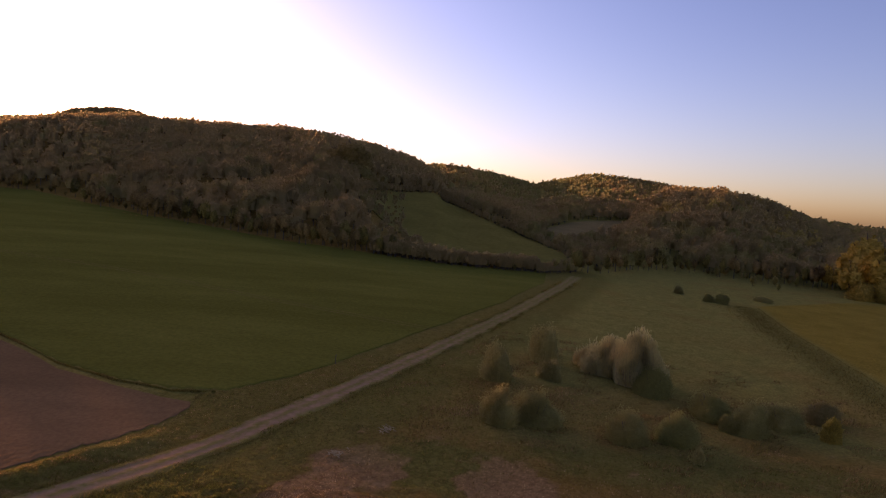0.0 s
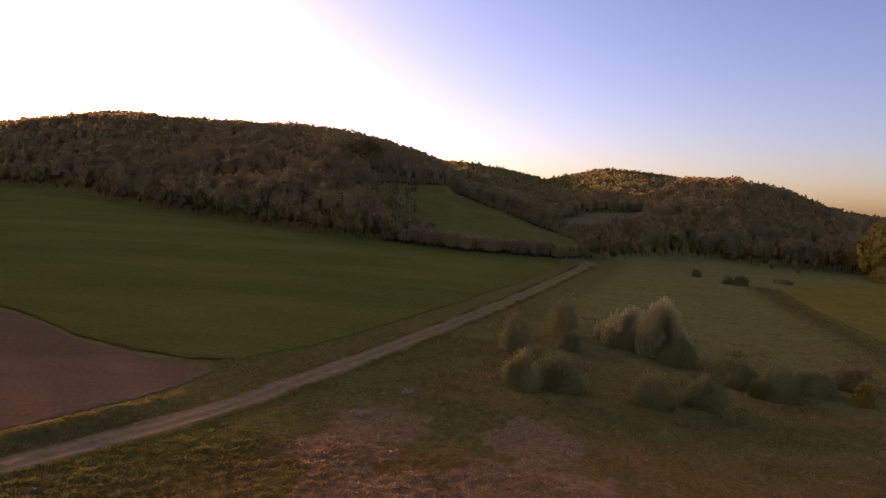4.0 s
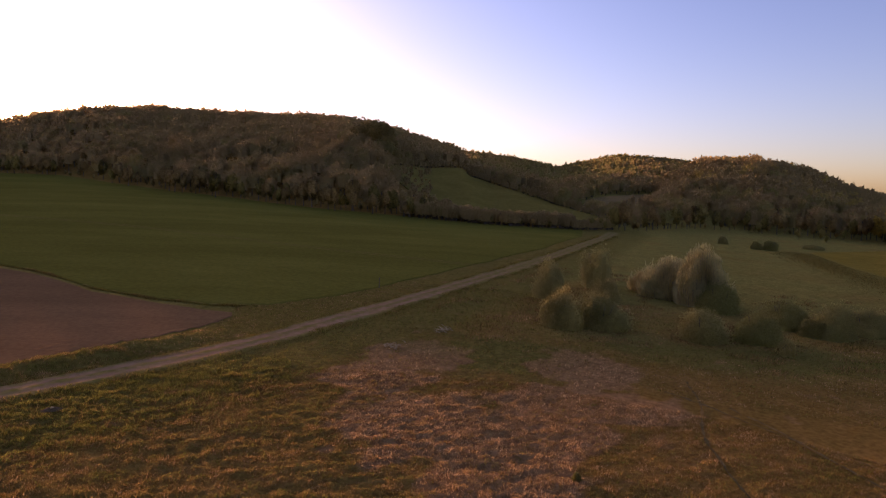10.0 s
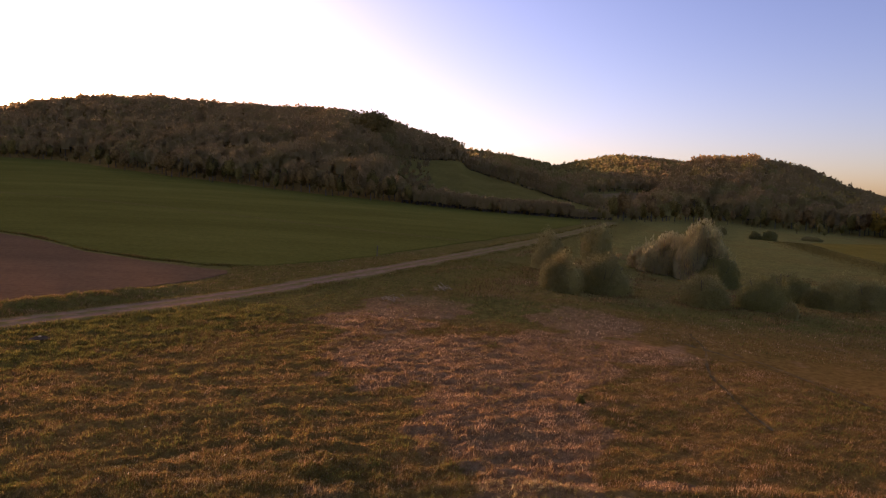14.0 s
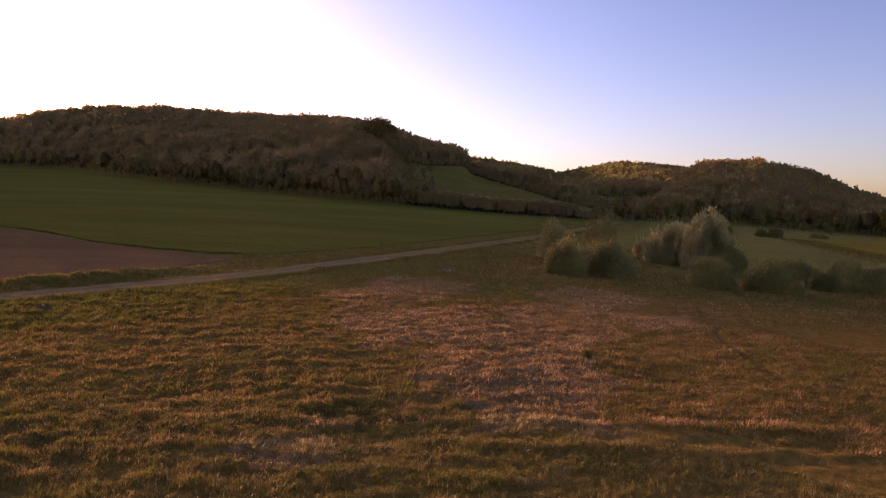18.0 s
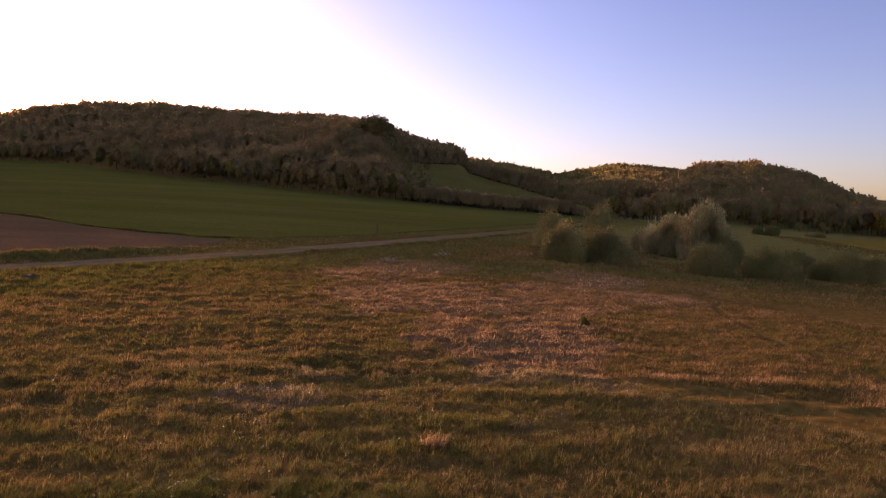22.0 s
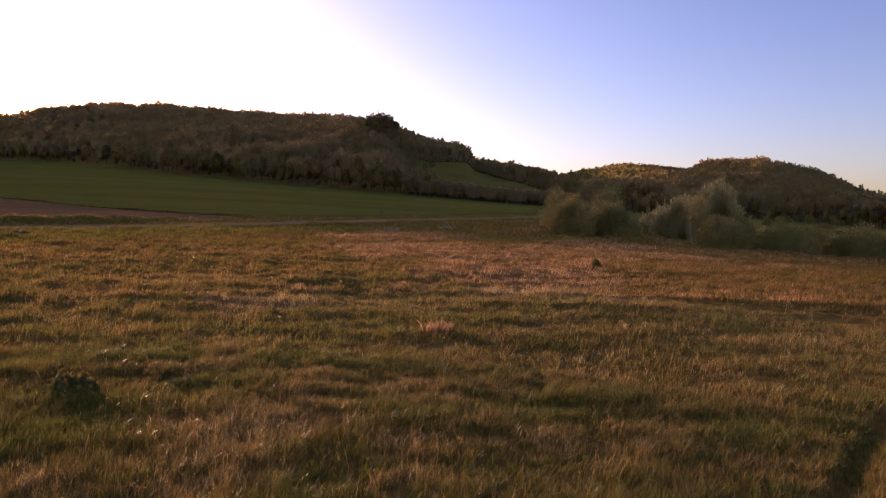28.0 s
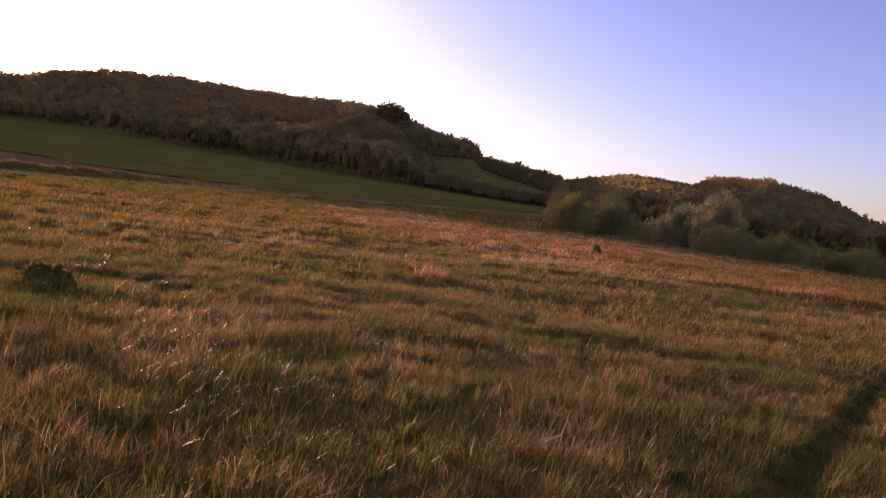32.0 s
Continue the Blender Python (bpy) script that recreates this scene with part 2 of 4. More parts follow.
FAR_B = (-10, -4, 0, 4, 7, 8, 10, 13, 16, 19, 24, 30, 40)
FAR_Z = (112, 105.4, 106.7, 97.6, 87.7, 80.7, 92.7, 103.8, 100.5, 95.3, 60.4, 44.8, 14.6)
RIGHT_B = (14, 16, 18, 20, 24, 28, 32, 36, 42, 60, 90, 180)
RIGHT_R = (620, 620, 620, 620, 620, 680, 800, 950, 950, 950, 950, 950)
RIGHT_Z = (0, 16, 37.2, 51.2, 52.7, 44.2, 27.7, 11.2, 10, 10, 8, 8)

BACK_B = (-44, -38, -36.4, -33.3, -31, -29, -27, -23, -19)
BACK_Z = (110, 157.6, 165.6, 179.7, 208.9, 217.2, 219.7, 191.5, 150)


def lie(x, y):
    """The open valley's height, before hills."""
    x, y = np.clip(x, -200, 190) / 100, np.clip(y, -40, 300) / 100
    hollow = np.exp(-(((x - 0.45) / 0.28) ** 2 + ((y - 0.85) / 0.35) ** 2))
    terms = (1, x, y, x * y, x * x, y * y, x * x * y, x * y * y, y**3, x**3, hollow)
    return sum(c * v for c, v in zip(LIE, terms))


def land(x, y):
    """The ground's height at places given as arrays."""
    x, y = np.asarray(x, float), np.asarray(y, float)
    r, b = np.hypot(x, y) + 1e-6, np.degrees(np.arctan2(x, y))
    edge = np.interp(b, EDGE_B, EDGE_R)
    held = np.minimum(r, edge) / r
    base = lie(x * held, y * held)

    def rise(crest, top, power):
        u = np.clip((r - edge) / np.maximum(crest - edge, 40), 0, 1)
        u = u**power
        u = 0.35 * u + 0.65 * u * u * (3 - 2 * u)
        back = np.exp(-np.clip(r - crest, 0, None) / 900)
        return np.maximum(top * back - base, 0) * u

    near = rise(np.interp(b, NEAR_B, NEAR_R), np.interp(b, NEAR_B, NEAR_Z), 0.8)
    far = rise(1300.0, np.interp(b, FAR_B, FAR_Z, 0, 0), 1.25)
    right = rise(np.interp(b, RIGHT_B, RIGHT_R), np.interp(b, RIGHT_B, RIGHT_Z, 0), 0.9)
    behind = rise(1800.0, np.interp(b, BACK_B, BACK_Z, 0, 0), 3.0)
    hills = np.maximum(np.maximum(near, far), np.maximum(right, behind))
    knolls = 3.0 * np.sin(x / 47 + 1.3) * np.sin(y / 61 + 0.4) * np.clip((r - edge) / 150, 0, 1)
    return base + hills + knolls

# ---- building helpers ----
def from_arrays(name, verts, faces, material, smooth=False, **values):
    """A mesh from vertex and face arrays, with float attributes by vertex."""
    me = bpy.data.meshes.new(name)
    verts, faces = np.asarray(verts, np.float32), np.asarray(faces, np.int32)
    k = faces.shape[1]
    me.vertices.add(len(verts))
    me.vertices.foreach_set("co", verts.ravel())
    me.loops.add(faces.size)
    me.loops.foreach_set("vertex_index", faces.ravel())
    me.polygons.add(len(faces))
    me.polygons.foreach_set("loop_start", np.arange(0, faces.size, k, dtype=np.int32))
    me.polygons.foreach_set("use_smooth", np.full(len(faces), smooth))
    rounding = values.pop("rounding", None)
    if rounding is not None:
        me.attributes.new("rounding", "FLOAT_VECTOR", "POINT").data.foreach_set("vector", np.asarray(rounding, np.float32).ravel())
    for key, v in values.items():
        me.attributes.new(key, "FLOAT", "POINT").data.foreach_set("value", np.asarray(v, np.float32))
    me.update(calc_edges=True)
    me.materials.append(material)
    return me


def part(name, mesh, parent, label=""):
    ob = new(name, mesh)
    ob.parent = parent
    return tagged(ob, label) if label else ob


def sheet(u, v):
    """Quads of a grid of len(u) rows by len(v) columns."""
    n, m = len(u), len(v)
    k = np.arange(n * m).reshape(n, m)
    return np.stack([k[:-1, :-1], k[:-1, 1:], k[1:, 1:], k[1:, :-1]], -1).reshape(-1, 4)


rng = np.random.default_rng(7)
WAVES = {}


def ripple(x, y, length, key):
    """Smooth random relief of about that wavelength, -1 to 1."""
    if key not in WAVES:
        a, f = rng.uniform(0, 2 * np.pi, 14), rng.uniform(0.6, 1.7, 14) * 2 * np.pi / length
        WAVES[key] = (f * np.cos(a), f * np.sin(a), rng.uniform(0, 2 * np.pi, 14))
    return sum(np.sin(x * p + y * q + s) for p, q, s in zip(*WAVES[key])) / 5.0


def soft_step(v, lo, hi):
    u = np.clip((v - lo) / (hi - lo), 0, 1)
    return u * u * (3 - 2 * u)


TRACK_X = (-88, -62, -45, -30.3, -26.6, -20.8, -17.4, -13.9, -9.0, -3.0, 5.8, 17.7, 34.4, 41.0, 48)
TRACK_Y = (-36, -3, 20, 38.5, 42.9, 50.1, 55.3, 62.9, 72.0, 85.0, 104.5, 130.5, 170.5, 186.5, 206)
way_y = np.linspace(-36, 206, 460)
way_x = np.interp(way_y, TRACK_Y, TRACK_X)
for _ in range(60):
    way_x[1:-1] = (way_x[:-2] + 2 * way_x[1:-1] + way_x[2:]) / 4


def off_track(x, y):
    """Rough distance from the track's middle line."""
    return (x - np.interp(y, way_y, way_x)) * 0.85


def bearing(x, y):
    return np.degrees(np.arctan2(x, y))


CROP_B = (-62, -52, -45, -36, -32, -27.7, -22.9, -18, -12, -8.1, -3, 2, 7, 10.5)
CROP_IN = (260, 190, 140, 107, 89, 80, 74.5, 73, 78, 84.5, 98, 117, 146, 188)
SOIL_B = (-62, -52, -45, -36, -32, -27.5, -23.5, -21)
SOIL_IN = (58, 56, 55.5, 56.7, 58.5, 60.4, 63.6, 68)
SOIL_OUT = (255, 186, 136, 103.5, 85.8, 76.8, 71.2, 69)
MEADOW_B = (-8.5, -7, -5, -2.4, 0, 2, 4, 6.5, 9, 11.2, 12.2)
MEADOW_IN = (330, 308, 276, 244, 222, 212, 213, 216, 224, 236, 250)
MEADOW_OUT = (332, 350, 378, 392, 396, 380, 346, 324, 298, 278, 262)
SLOPE_B = (8.5, 10, 11.5, 13.5, 15.5, 17)
SLOPE_IN = (400, 345, 360, 415, 470, 560)
SLOPE_OUT = (410, 490, 545, 565, 588, 592)


RUT = ((1.6, 5.0, 2.4, 6.0), (2.4, 6.0, 3.1, 6.9), (3.1, 6.9, 4.6, 8.8), (4.6, 8.8, 5.9, 10.3), (5.9, 10.3, 10.5, 15.0))
RIDGES = ((-2.2, 20.4, 14.3, 21.5), (14.3, 21.5, 24.0, 22.5), (0.4, 18.6, 8.3, 19.0), (8.3, 19.0, 16.0, 19.6))
PATHS = ((17.7, 48.4, 14.4, 35.2), (14.4, 35.2, 14.0, 27.7), (14.9, 45.2, 23.2, 32.7), (18.5, 42.4, 21.6, 30.3))


def beside(x, y, lines, reach):
    """1 on any of the lines, falling to 0 at reach."""
    out = np.zeros_like(x)
    for x0, y0, x1, y1 in lines:
        dx, dy = x1 - x0, y1 - y0
        u = np.clip(((x - x0) * dx + (y - y0) * dy) / (dx * dx + dy * dy), 0, 1)
        d = np.hypot(x - x0 - u * dx, y - y0 - u * dy)
        out = np.maximum(out, 1 - soft_step(d, 0.25 * reach, reach))
    return out


WITHERED = ((2.2, 29.0, 4.2, 9.5), (-2.0, 36.5, 6.0, 6.0), (5.0, 36.5, 4.0, 5.5), (8.5, 41.0, 6.5, 4.5), (-6.5, 45.5, 4.0, 5.0), (-3.8, 51.5, 4.5, 5.5), (9.8, 50.0, 4.4, 6.0), (-4.8, 17.4, 2.0, 1.1), (7.5, 21.4, 1.2, 0.5))


def withered(x, y):
    """1 in the straw-coloured patches of the meadow."""
    inside = np.zeros_like(x)
    for mx, my, rx, ry in WITHERED:
        inside = np.maximum(inside, 1.3 - np.hypot((x - mx) / rx, (y - my) / ry))
    return soft_step(inside + 0.2 * ripple(x, y, 5, "straw") + 0.1 * ripple(x, y, 1.6, "straw edge"), 0.2, 0.42)


def relief(x, y):
    """Tussocks and swells of the rough meadow, calm on the track and the fields."""
    r = np.hypot(x, y)
    b = bearing(x, y)
    near = (1 - soft_step(r, 120, 260)) * (0.35 + 0.65 * soft_step(r, 8, 24))
    calm = soft_step(np.abs(off_track(x, y)), 1.6, 4.0)
    tilled = (r > np.interp(b, SOIL_B, SOIL_IN, 1e4, 1e4) - 1) | (r > np.interp(b, CROP_B, CROP_IN, 1e4, 1e4) - 1)
    bank = 0.5 * np.exp(-(((off_track(x, y) + 5.6) / 1.5) ** 2)) * (1 - soft_step(y, 48, 62)) * soft_step(y, 10, 20) * (1 + 0.25 * ripple(x, y, 3.0, "bank"))
    side = 1 - 0.65 * soft_step(x - 0.1 * y, -1, 5)
    lumps = 0.6 * ripple(x * 0.85, y, 0.62, "tussock") + 0.8 * ripple(x * 0.7, y, 1.35, "mound") + 0.35 * ripple(x, y, 0.34, "tuft fine")
    bumps = (0.022 + 0.036 * soft_step(r, 9, 22)) * side * lumps * (1 + 0.6 * ripple(x, y, 6.0, "lump patches")) + (0.016 + 0.026 * side) * ripple(0.35 * x, y - 0.2 * x, 1.1, "row") * (1 - soft_step(r, 25, 50))
    bumps += 0.03 * side * ripple(x * 0.7, y, 2.4, "hummock") * soft_step(r, 12, 30) + 0.03 * withered(x, y) * ripple(x, y, 0.5, "straw lumps") + 0.03 * ripple(x, y, 0.5, "tuft") * (1 - soft_step(r, 12, 25)) + 0.05 * ripple(x, y, 9.0, "swell")
    return bumps * near * calm * np.where(tilled, 0.12, 1.0) + bank - 0.02 - 0.04 * beside(x, y, RUT, 0.2) - 0.045 * beside(x, y, PATHS, 0.3) + 0.05 * beside(x, y, RIDGES, 0.5)


# ---- ground ----
turns = np.radians(np.r_[np.arange(-180, -62, 4), np.arange(-62, 62, 0.4), np.arange(62, 178.1, 4), 180.0])
rings = np.r_[0.0, np.geomspace(0.6, 8, 150)[:-1], np.geomspace(8, 60, 270)[:-1], np.geomspace(60, 4500, 300)]
R, B = np.meshgrid(rings, turns, indexing="ij")
X, Y = R * np.sin(B), R * np.cos(B)
Z = land(X, Y) + relief(X, Y)
x, y = X.ravel(), Y.ravel()
patch = withered(x, y)
hollow_green = soft_step(y + 0.15 * x + 4 * ripple(x, y, 14, "lush"), 50, 64) * soft_step(off_track(x, y), 2, 6) * (0.45 + 0.5 * soft_step(y, 80, 105) + 0.3 * ripple(x, y, 22, "lush wide"))
green_dip = 1 - soft_step(np.hypot((x - 3.5) / 7, (y - 53) / 7.5) + 0.2 * ripple(x, y, 5, "dip"), 0.6, 1.1)
green_dip = np.maximum(green_dip, 0.8 * (1 - soft_step(np.hypot((x - 32) / 26, (y - 56.5 - 0.05 * x) / 5.5) + 0.2 * ripple(x, y, 6, "long dip"), 0.6, 1.1)))
margin = np.interp(bearing(x, y), SOIL_B, SOIL_OUT, 1e4, 1e4)
margin = (np.hypot(x, y) > margin - 1) & (np.hypot(x, y) < margin + 4.5)
verge = np.maximum(1 - soft_step(np.abs(off_track(x, y) - 4.5), 3, 8), 1 - soft_step(np.abs(off_track(x, y) + 8), 7, 12))
right_field = soft_step(x - np.interp(y, (60, 98, 144, 182, 215), (70, 78.6, 87.5, 98, 150)), -1, 2) * soft_step(y, 70, 110) * (1 - soft_step(y, 205, 222))
strip = np.interp(y, (60, 98, 144, 182, 215), (70, 78.6, 87.5, 98, 150))
strip = 0.7 * np.exp(-(((x - strip + 4.5) / 3.6) ** 2)) * soft_step(y, 72, 92) * (1 - soft_step(y, 168, 186))
ground = new("ground", from_arrays("ground", np.stack([x, y, Z.ravel()], -1), sheet(rings, turns), GROUND, True, straw=patch, lush=np.clip(np.maximum(hollow_green, 0.8 * margin), 0, 1), rank=np.clip(0.75 * verge + green_dip + strip, 0, 1) * (1 - patch), stubble=right_field))
tagged(ground, "rough meadow of green and withered grass in a valley", "ground", kind="structure")


def band(name, b_table, inner, outer, material, rise, label, step, ribs=0.0):
    """A field laid over the ground between two radii by bearing."""
    bs = np.arange(b_table[0], b_table[-1] + 0.01, 0.4)
    u = np.linspace(0, 1, step)
    r0, r1 = np.interp(bs, b_table, inner), np.interp(bs, *outer)
    r0 = r0 + 0.5 * ripple(bs * 8, r0 * 0.1, 9, name)
    rr = r0[None] + (r1 - r0)[None] * u[:, None] ** 1.3
    bb = np.radians(bs)[None] + 0 * rr
    px, py = rr * np.sin(bb), rr * np.cos(bb)
    pz = land(px, py) + relief(px, py) * 0.3 + rise
    pz += ribs * ripple(px * 1.0, py, 1.4, name + "ribs")
    pz[0] -= rise + 0.1
    pz[-1] -= rise + 0.1
    ob = new(name, from_arrays(name, np.stack([px, py, pz], -1).reshape(-1, 3), sheet(u, bs), material, True))
    return tagged(ob, label, name.replace("_", " "), kind="structure")


band("crop_field", CROP_B, CROP_IN, (EDGE_B, [r + 5 for r in EDGE_R]), CROP, 0.10, "wide green field of young crop below the woods", 150, 0.02)
band("ploughed_field", SOIL_B, SOIL_IN, (SOIL_B, SOIL_OUT), SOIL, 0.08, "bare brown ploughed field beside the dirt track", 110, 0.03)
band("hill_meadow", MEADOW_B, MEADOW_IN, (MEADOW_B, MEADOW_OUT), CLEARING, 0.5, "pale green clearing on the wooded slope", 40)
band("bare_slope", SLOPE_B, SLOPE_IN, (SLOPE_B, SLOPE_OUT), BARE, 0.6, "brownish open slope between the woods", 24)

# faint wheel lines of the tractor in the crop
line_x = np.linspace(-150, 4, 160)
line_y = np.interp(line_x, (-150, -104, -82, -60, -38, -16, 4), (168, 153, 146, 137, 126, 117, 109.5))
for _ in range(25):
    line_y[1:-1] = (line_y[:-2] + 2 * line_y[1:-1] + line_y[2:]) / 4
for side in (-0.9, 0.9):
    px = line_x[:, None] + 0 * np.array([0, 1, 2])
    py = (line_y + side)[:, None] + np.array([-0.2, 0, 0.2]) * (1 + 0.3 * ripple(line_x, line_y, 5, "wheel"))[:, None]
    pz = land(px, py) + 0.3 * relief(px, py) + np.array([0.1, 0.145, 0.1])
    wheel_line = new("wheel_line", from_arrays("wheel_line", np.stack([px, py, pz], -1).reshape(-1, 3), sheet(line_x, (0, 1, 2)), CROP_LINE, True))
    tagged(wheel_line, "faint worn wheel line in the green crop", "wheel line", kind="structure")

# the farm track: two worn ruts
tx, ty = np.gradient(way_x), np.gradient(way_y)
tn = np.hypot(tx, ty)
across = np.array([-2.6, -1.9, -1.35, -0.95, -0.5, 0.0, 0.5, 0.95, 1.35, 1.9, 2.6])
worn = np.array([-0.4, 0.2, 0.75, 1.0, 0.6, 0.2, 0.6, 1.0, 0.75, 0.2, -0.4])
dip = np.array([-0.1, 0.05, 0.02, 0.0, 0.04, 0.07, 0.04, 0.0, 0.02, 0.05, -0.1])
wide = 0.82 + 0.09 * ripple(way_y, way_y * 0, 12, "width")
px = way_x[:, None] + (ty / tn * wide)[:, None] * across
py = way_y[:, None] - (tx / tn * wide)[:, None] * across
pz = land(px, py) + relief(px, py) + dip + 0.06
track = new("dirt_track", from_arrays("dirt_track", np.stack([px, py, pz], -1).reshape(-1, 3), sheet(way_y, across), TRACK, True, bare=(worn[None] * (1 - 0.55 * soft_step(way_y, 62, 120))[:, None]).ravel()))
tagged(track, "pale dirt farm track with two wheel ruts", "track", kind="structure")


# trodden game paths through the grass
for x0, y0, x1, y1 in PATHS:
    u = np.linspace(0, 1, 70)
    length = math.hypot(x1 - x0, y1 - y0)
    nx, ny = -(y1 - y0) / length, (x1 - x0) / length
    sway = 0.5 * ripple(x0 + u * length * 0.5, y0 + 0 * u, 7, "sway") * np.sin(np.pi * u)
    w = (0.075 * (1 + 0.6 * ripple(u * length, 0 * u + y0, 1.5, "path width")))[:, None] * np.array([-1, 0, 1])
    px, py = (x0 + u * (x1 - x0) + nx * sway)[:, None] + nx * w, (y0 + u * (y1 - y0) + ny * sway)[:, None] + ny * w
    pz = land(px, py) + relief(px, py) + np.array([0.05, 0.045, 0.05])
    trodden = new("trodden_path", from_arrays("trodden_path", np.stack([px, py, pz], -1).reshape(-1, 3), sheet(u, (0, 1, 2)), TRODDEN, True))
    tagged(trodden, "narrow dark path trodden through the meadow grass", "path", kind="structure")

# ---- woods ----
def lobes_of(seed, count=7):
    """Rounded lobes of a crown in a unit shape: middle and radius."""
    g = np.random.default_rng(seed)
    return np.array([(g.uniform(-0.5, 0.5), g.uniform(-0.5, 0.5), g.uniform(0.0, 0.75), g.uniform(0.35, 0.6)) for _ in range(count)])


def clumps(n, shape, size, seed, stray):
    """n leaf clumps, each one bent quad, spread through rounded lobes: vertices (n, 4, 3)."""
    lobes = lobes_of(seed)
    g = np.random.default_rng(seed + 1000)
    pick = lobes[g.integers(0, len(lobes), n)]
    d = g.normal(size=(n, 3))
    d /= np.linalg.norm(d, axis=1, keepdims=True)
    mid = pick[:, :3] + d * pick[:, 3:] * g.uniform(0.35, 1.0, (n, 1)) ** 0.5 * np.where(g.uniform(size=(n, 1)) < 0.14, stray, 1.0)
    mid = mid * np.array(shape)
    a = g.normal(size=(n, 3))
    a /= np.linalg.norm(a, axis=1, keepdims=True)
    c = np.cross(a, g.normal(size=(n, 3)))
    c /= np.linalg.norm(c, axis=1, keepdims=True)
    s = size * g.uniform(0.6, 1.35, (n, 1))
    k = 0.25 * s * np.cross(a, c)
    return np.stack([mid - a * s + k, mid + c * s * 0.8 - k, mid + a * s + k, mid - c * s * 0.8 - k], 1)


def core(shape, seed, count=7, tight=0.86, cuts=2):
    """The closed inner mass of a crown: lumpy rounded lobes, as quads (n, 4, 3)."""
    lobes = lobes_of(seed, count) if count > 1 else np.array([(0, 0, 0.24, 0.98)])
    u = np.linspace(-1, 1, cuts + 1)
    face = np.array([[(u[i], u[j]), (u[i + 1], u[j]), (u[i + 1], u[j + 1]), (u[i], u[j + 1])] for i in range(cuts) for j in range(cuts)])
    ball = np.concatenate([np.insert(face, axis, side, axis=2) for axis in range(3) for side in (-1, 1)])
    ball = ball / np.linalg.norm(ball, axis=2, keepdims=True)
    ball = ball * (1 + 0.12 * np.sin(5 * ball[..., :1] + seed) * np.sin(4 * ball[..., 1:2] + 2) + 0.1 * np.sin(7 * ball[..., 2:] + seed))
    return np.concatenate([(ball * k[3] * tight + k[:3]) * np.array(shape) for k in lobes])


def tapered(points, radii, sides=5):
    """A limb through the given points: vertices and quads."""
    points = np.asarray(points, float)
    t = np.arange(sides) * 2 * np.pi / sides
    v = np.concatenate([p + np.stack([np.cos(t) * r, np.sin(t) * r, 0 * t], -1) for p, r in zip(points, radii)])
    f = [(i * sides + k, i * sides + (k + 1) % sides, (i + 1) * sides + (k + 1) % sides, (i + 1) * sides + k) for i in range(len(points) - 1) for k in range(sides)]
    return v, np.array(f)


def merged(pieces):
    """Vertices and faces of many pieces in one."""
    v, f, n = [], [], 0
    for a, q in pieces:
        v.append(a)
        f.append(np.asarray(q) + n)
        n += len(a)
    return np.concatenate(v), np.concatenate(f)


def dome(v, shape, low=0.25):
    """Outward directions of leaves from a crown's middle, one for each vertex."""
    d = v.reshape(-1, 3) / np.array(shape) - (0, 0, low)
    return d / (np.linalg.norm(d, axis=1, keepdims=True) + 1e-6)


def quads(v):
    return v.reshape(-1, 3), np.arange(v.shape[0] * 4).reshape(-1, 4)


def scatter(b0, b1, r0, r1, area, seed):
    """Uneven places in a sector, about one on each area of ground."""
    g = np.random.default_rng(seed)
    n = int(np.radians(b1 - b0) * (r1 * r1 - r0 * r0) / 2 / area)
    b, r = np.radians(g.uniform(b0, b1, n)), np.sqrt(g.uniform(r0 * r0, r1 * r1, n))
    return r * np.sin(b), r * np.cos(b)


def wooded(x, y, margin=0.0):
    r, b = np.hypot(x, y), bearing(x, y)
    inside = r > np.interp(b, EDGE_B, EDGE_R) + margin
    for bs, lo, hi in ((MEADOW_B, MEADOW_IN, MEADOW_OUT), (SLOPE_B, SLOPE_IN, SLOPE_OUT)):
        inside &= ~((b > bs[0]) & (b < bs[-1]) & (r > np.interp(b, bs, lo) - 2) & (r < np.interp(b, bs, hi) + 2))
    return inside


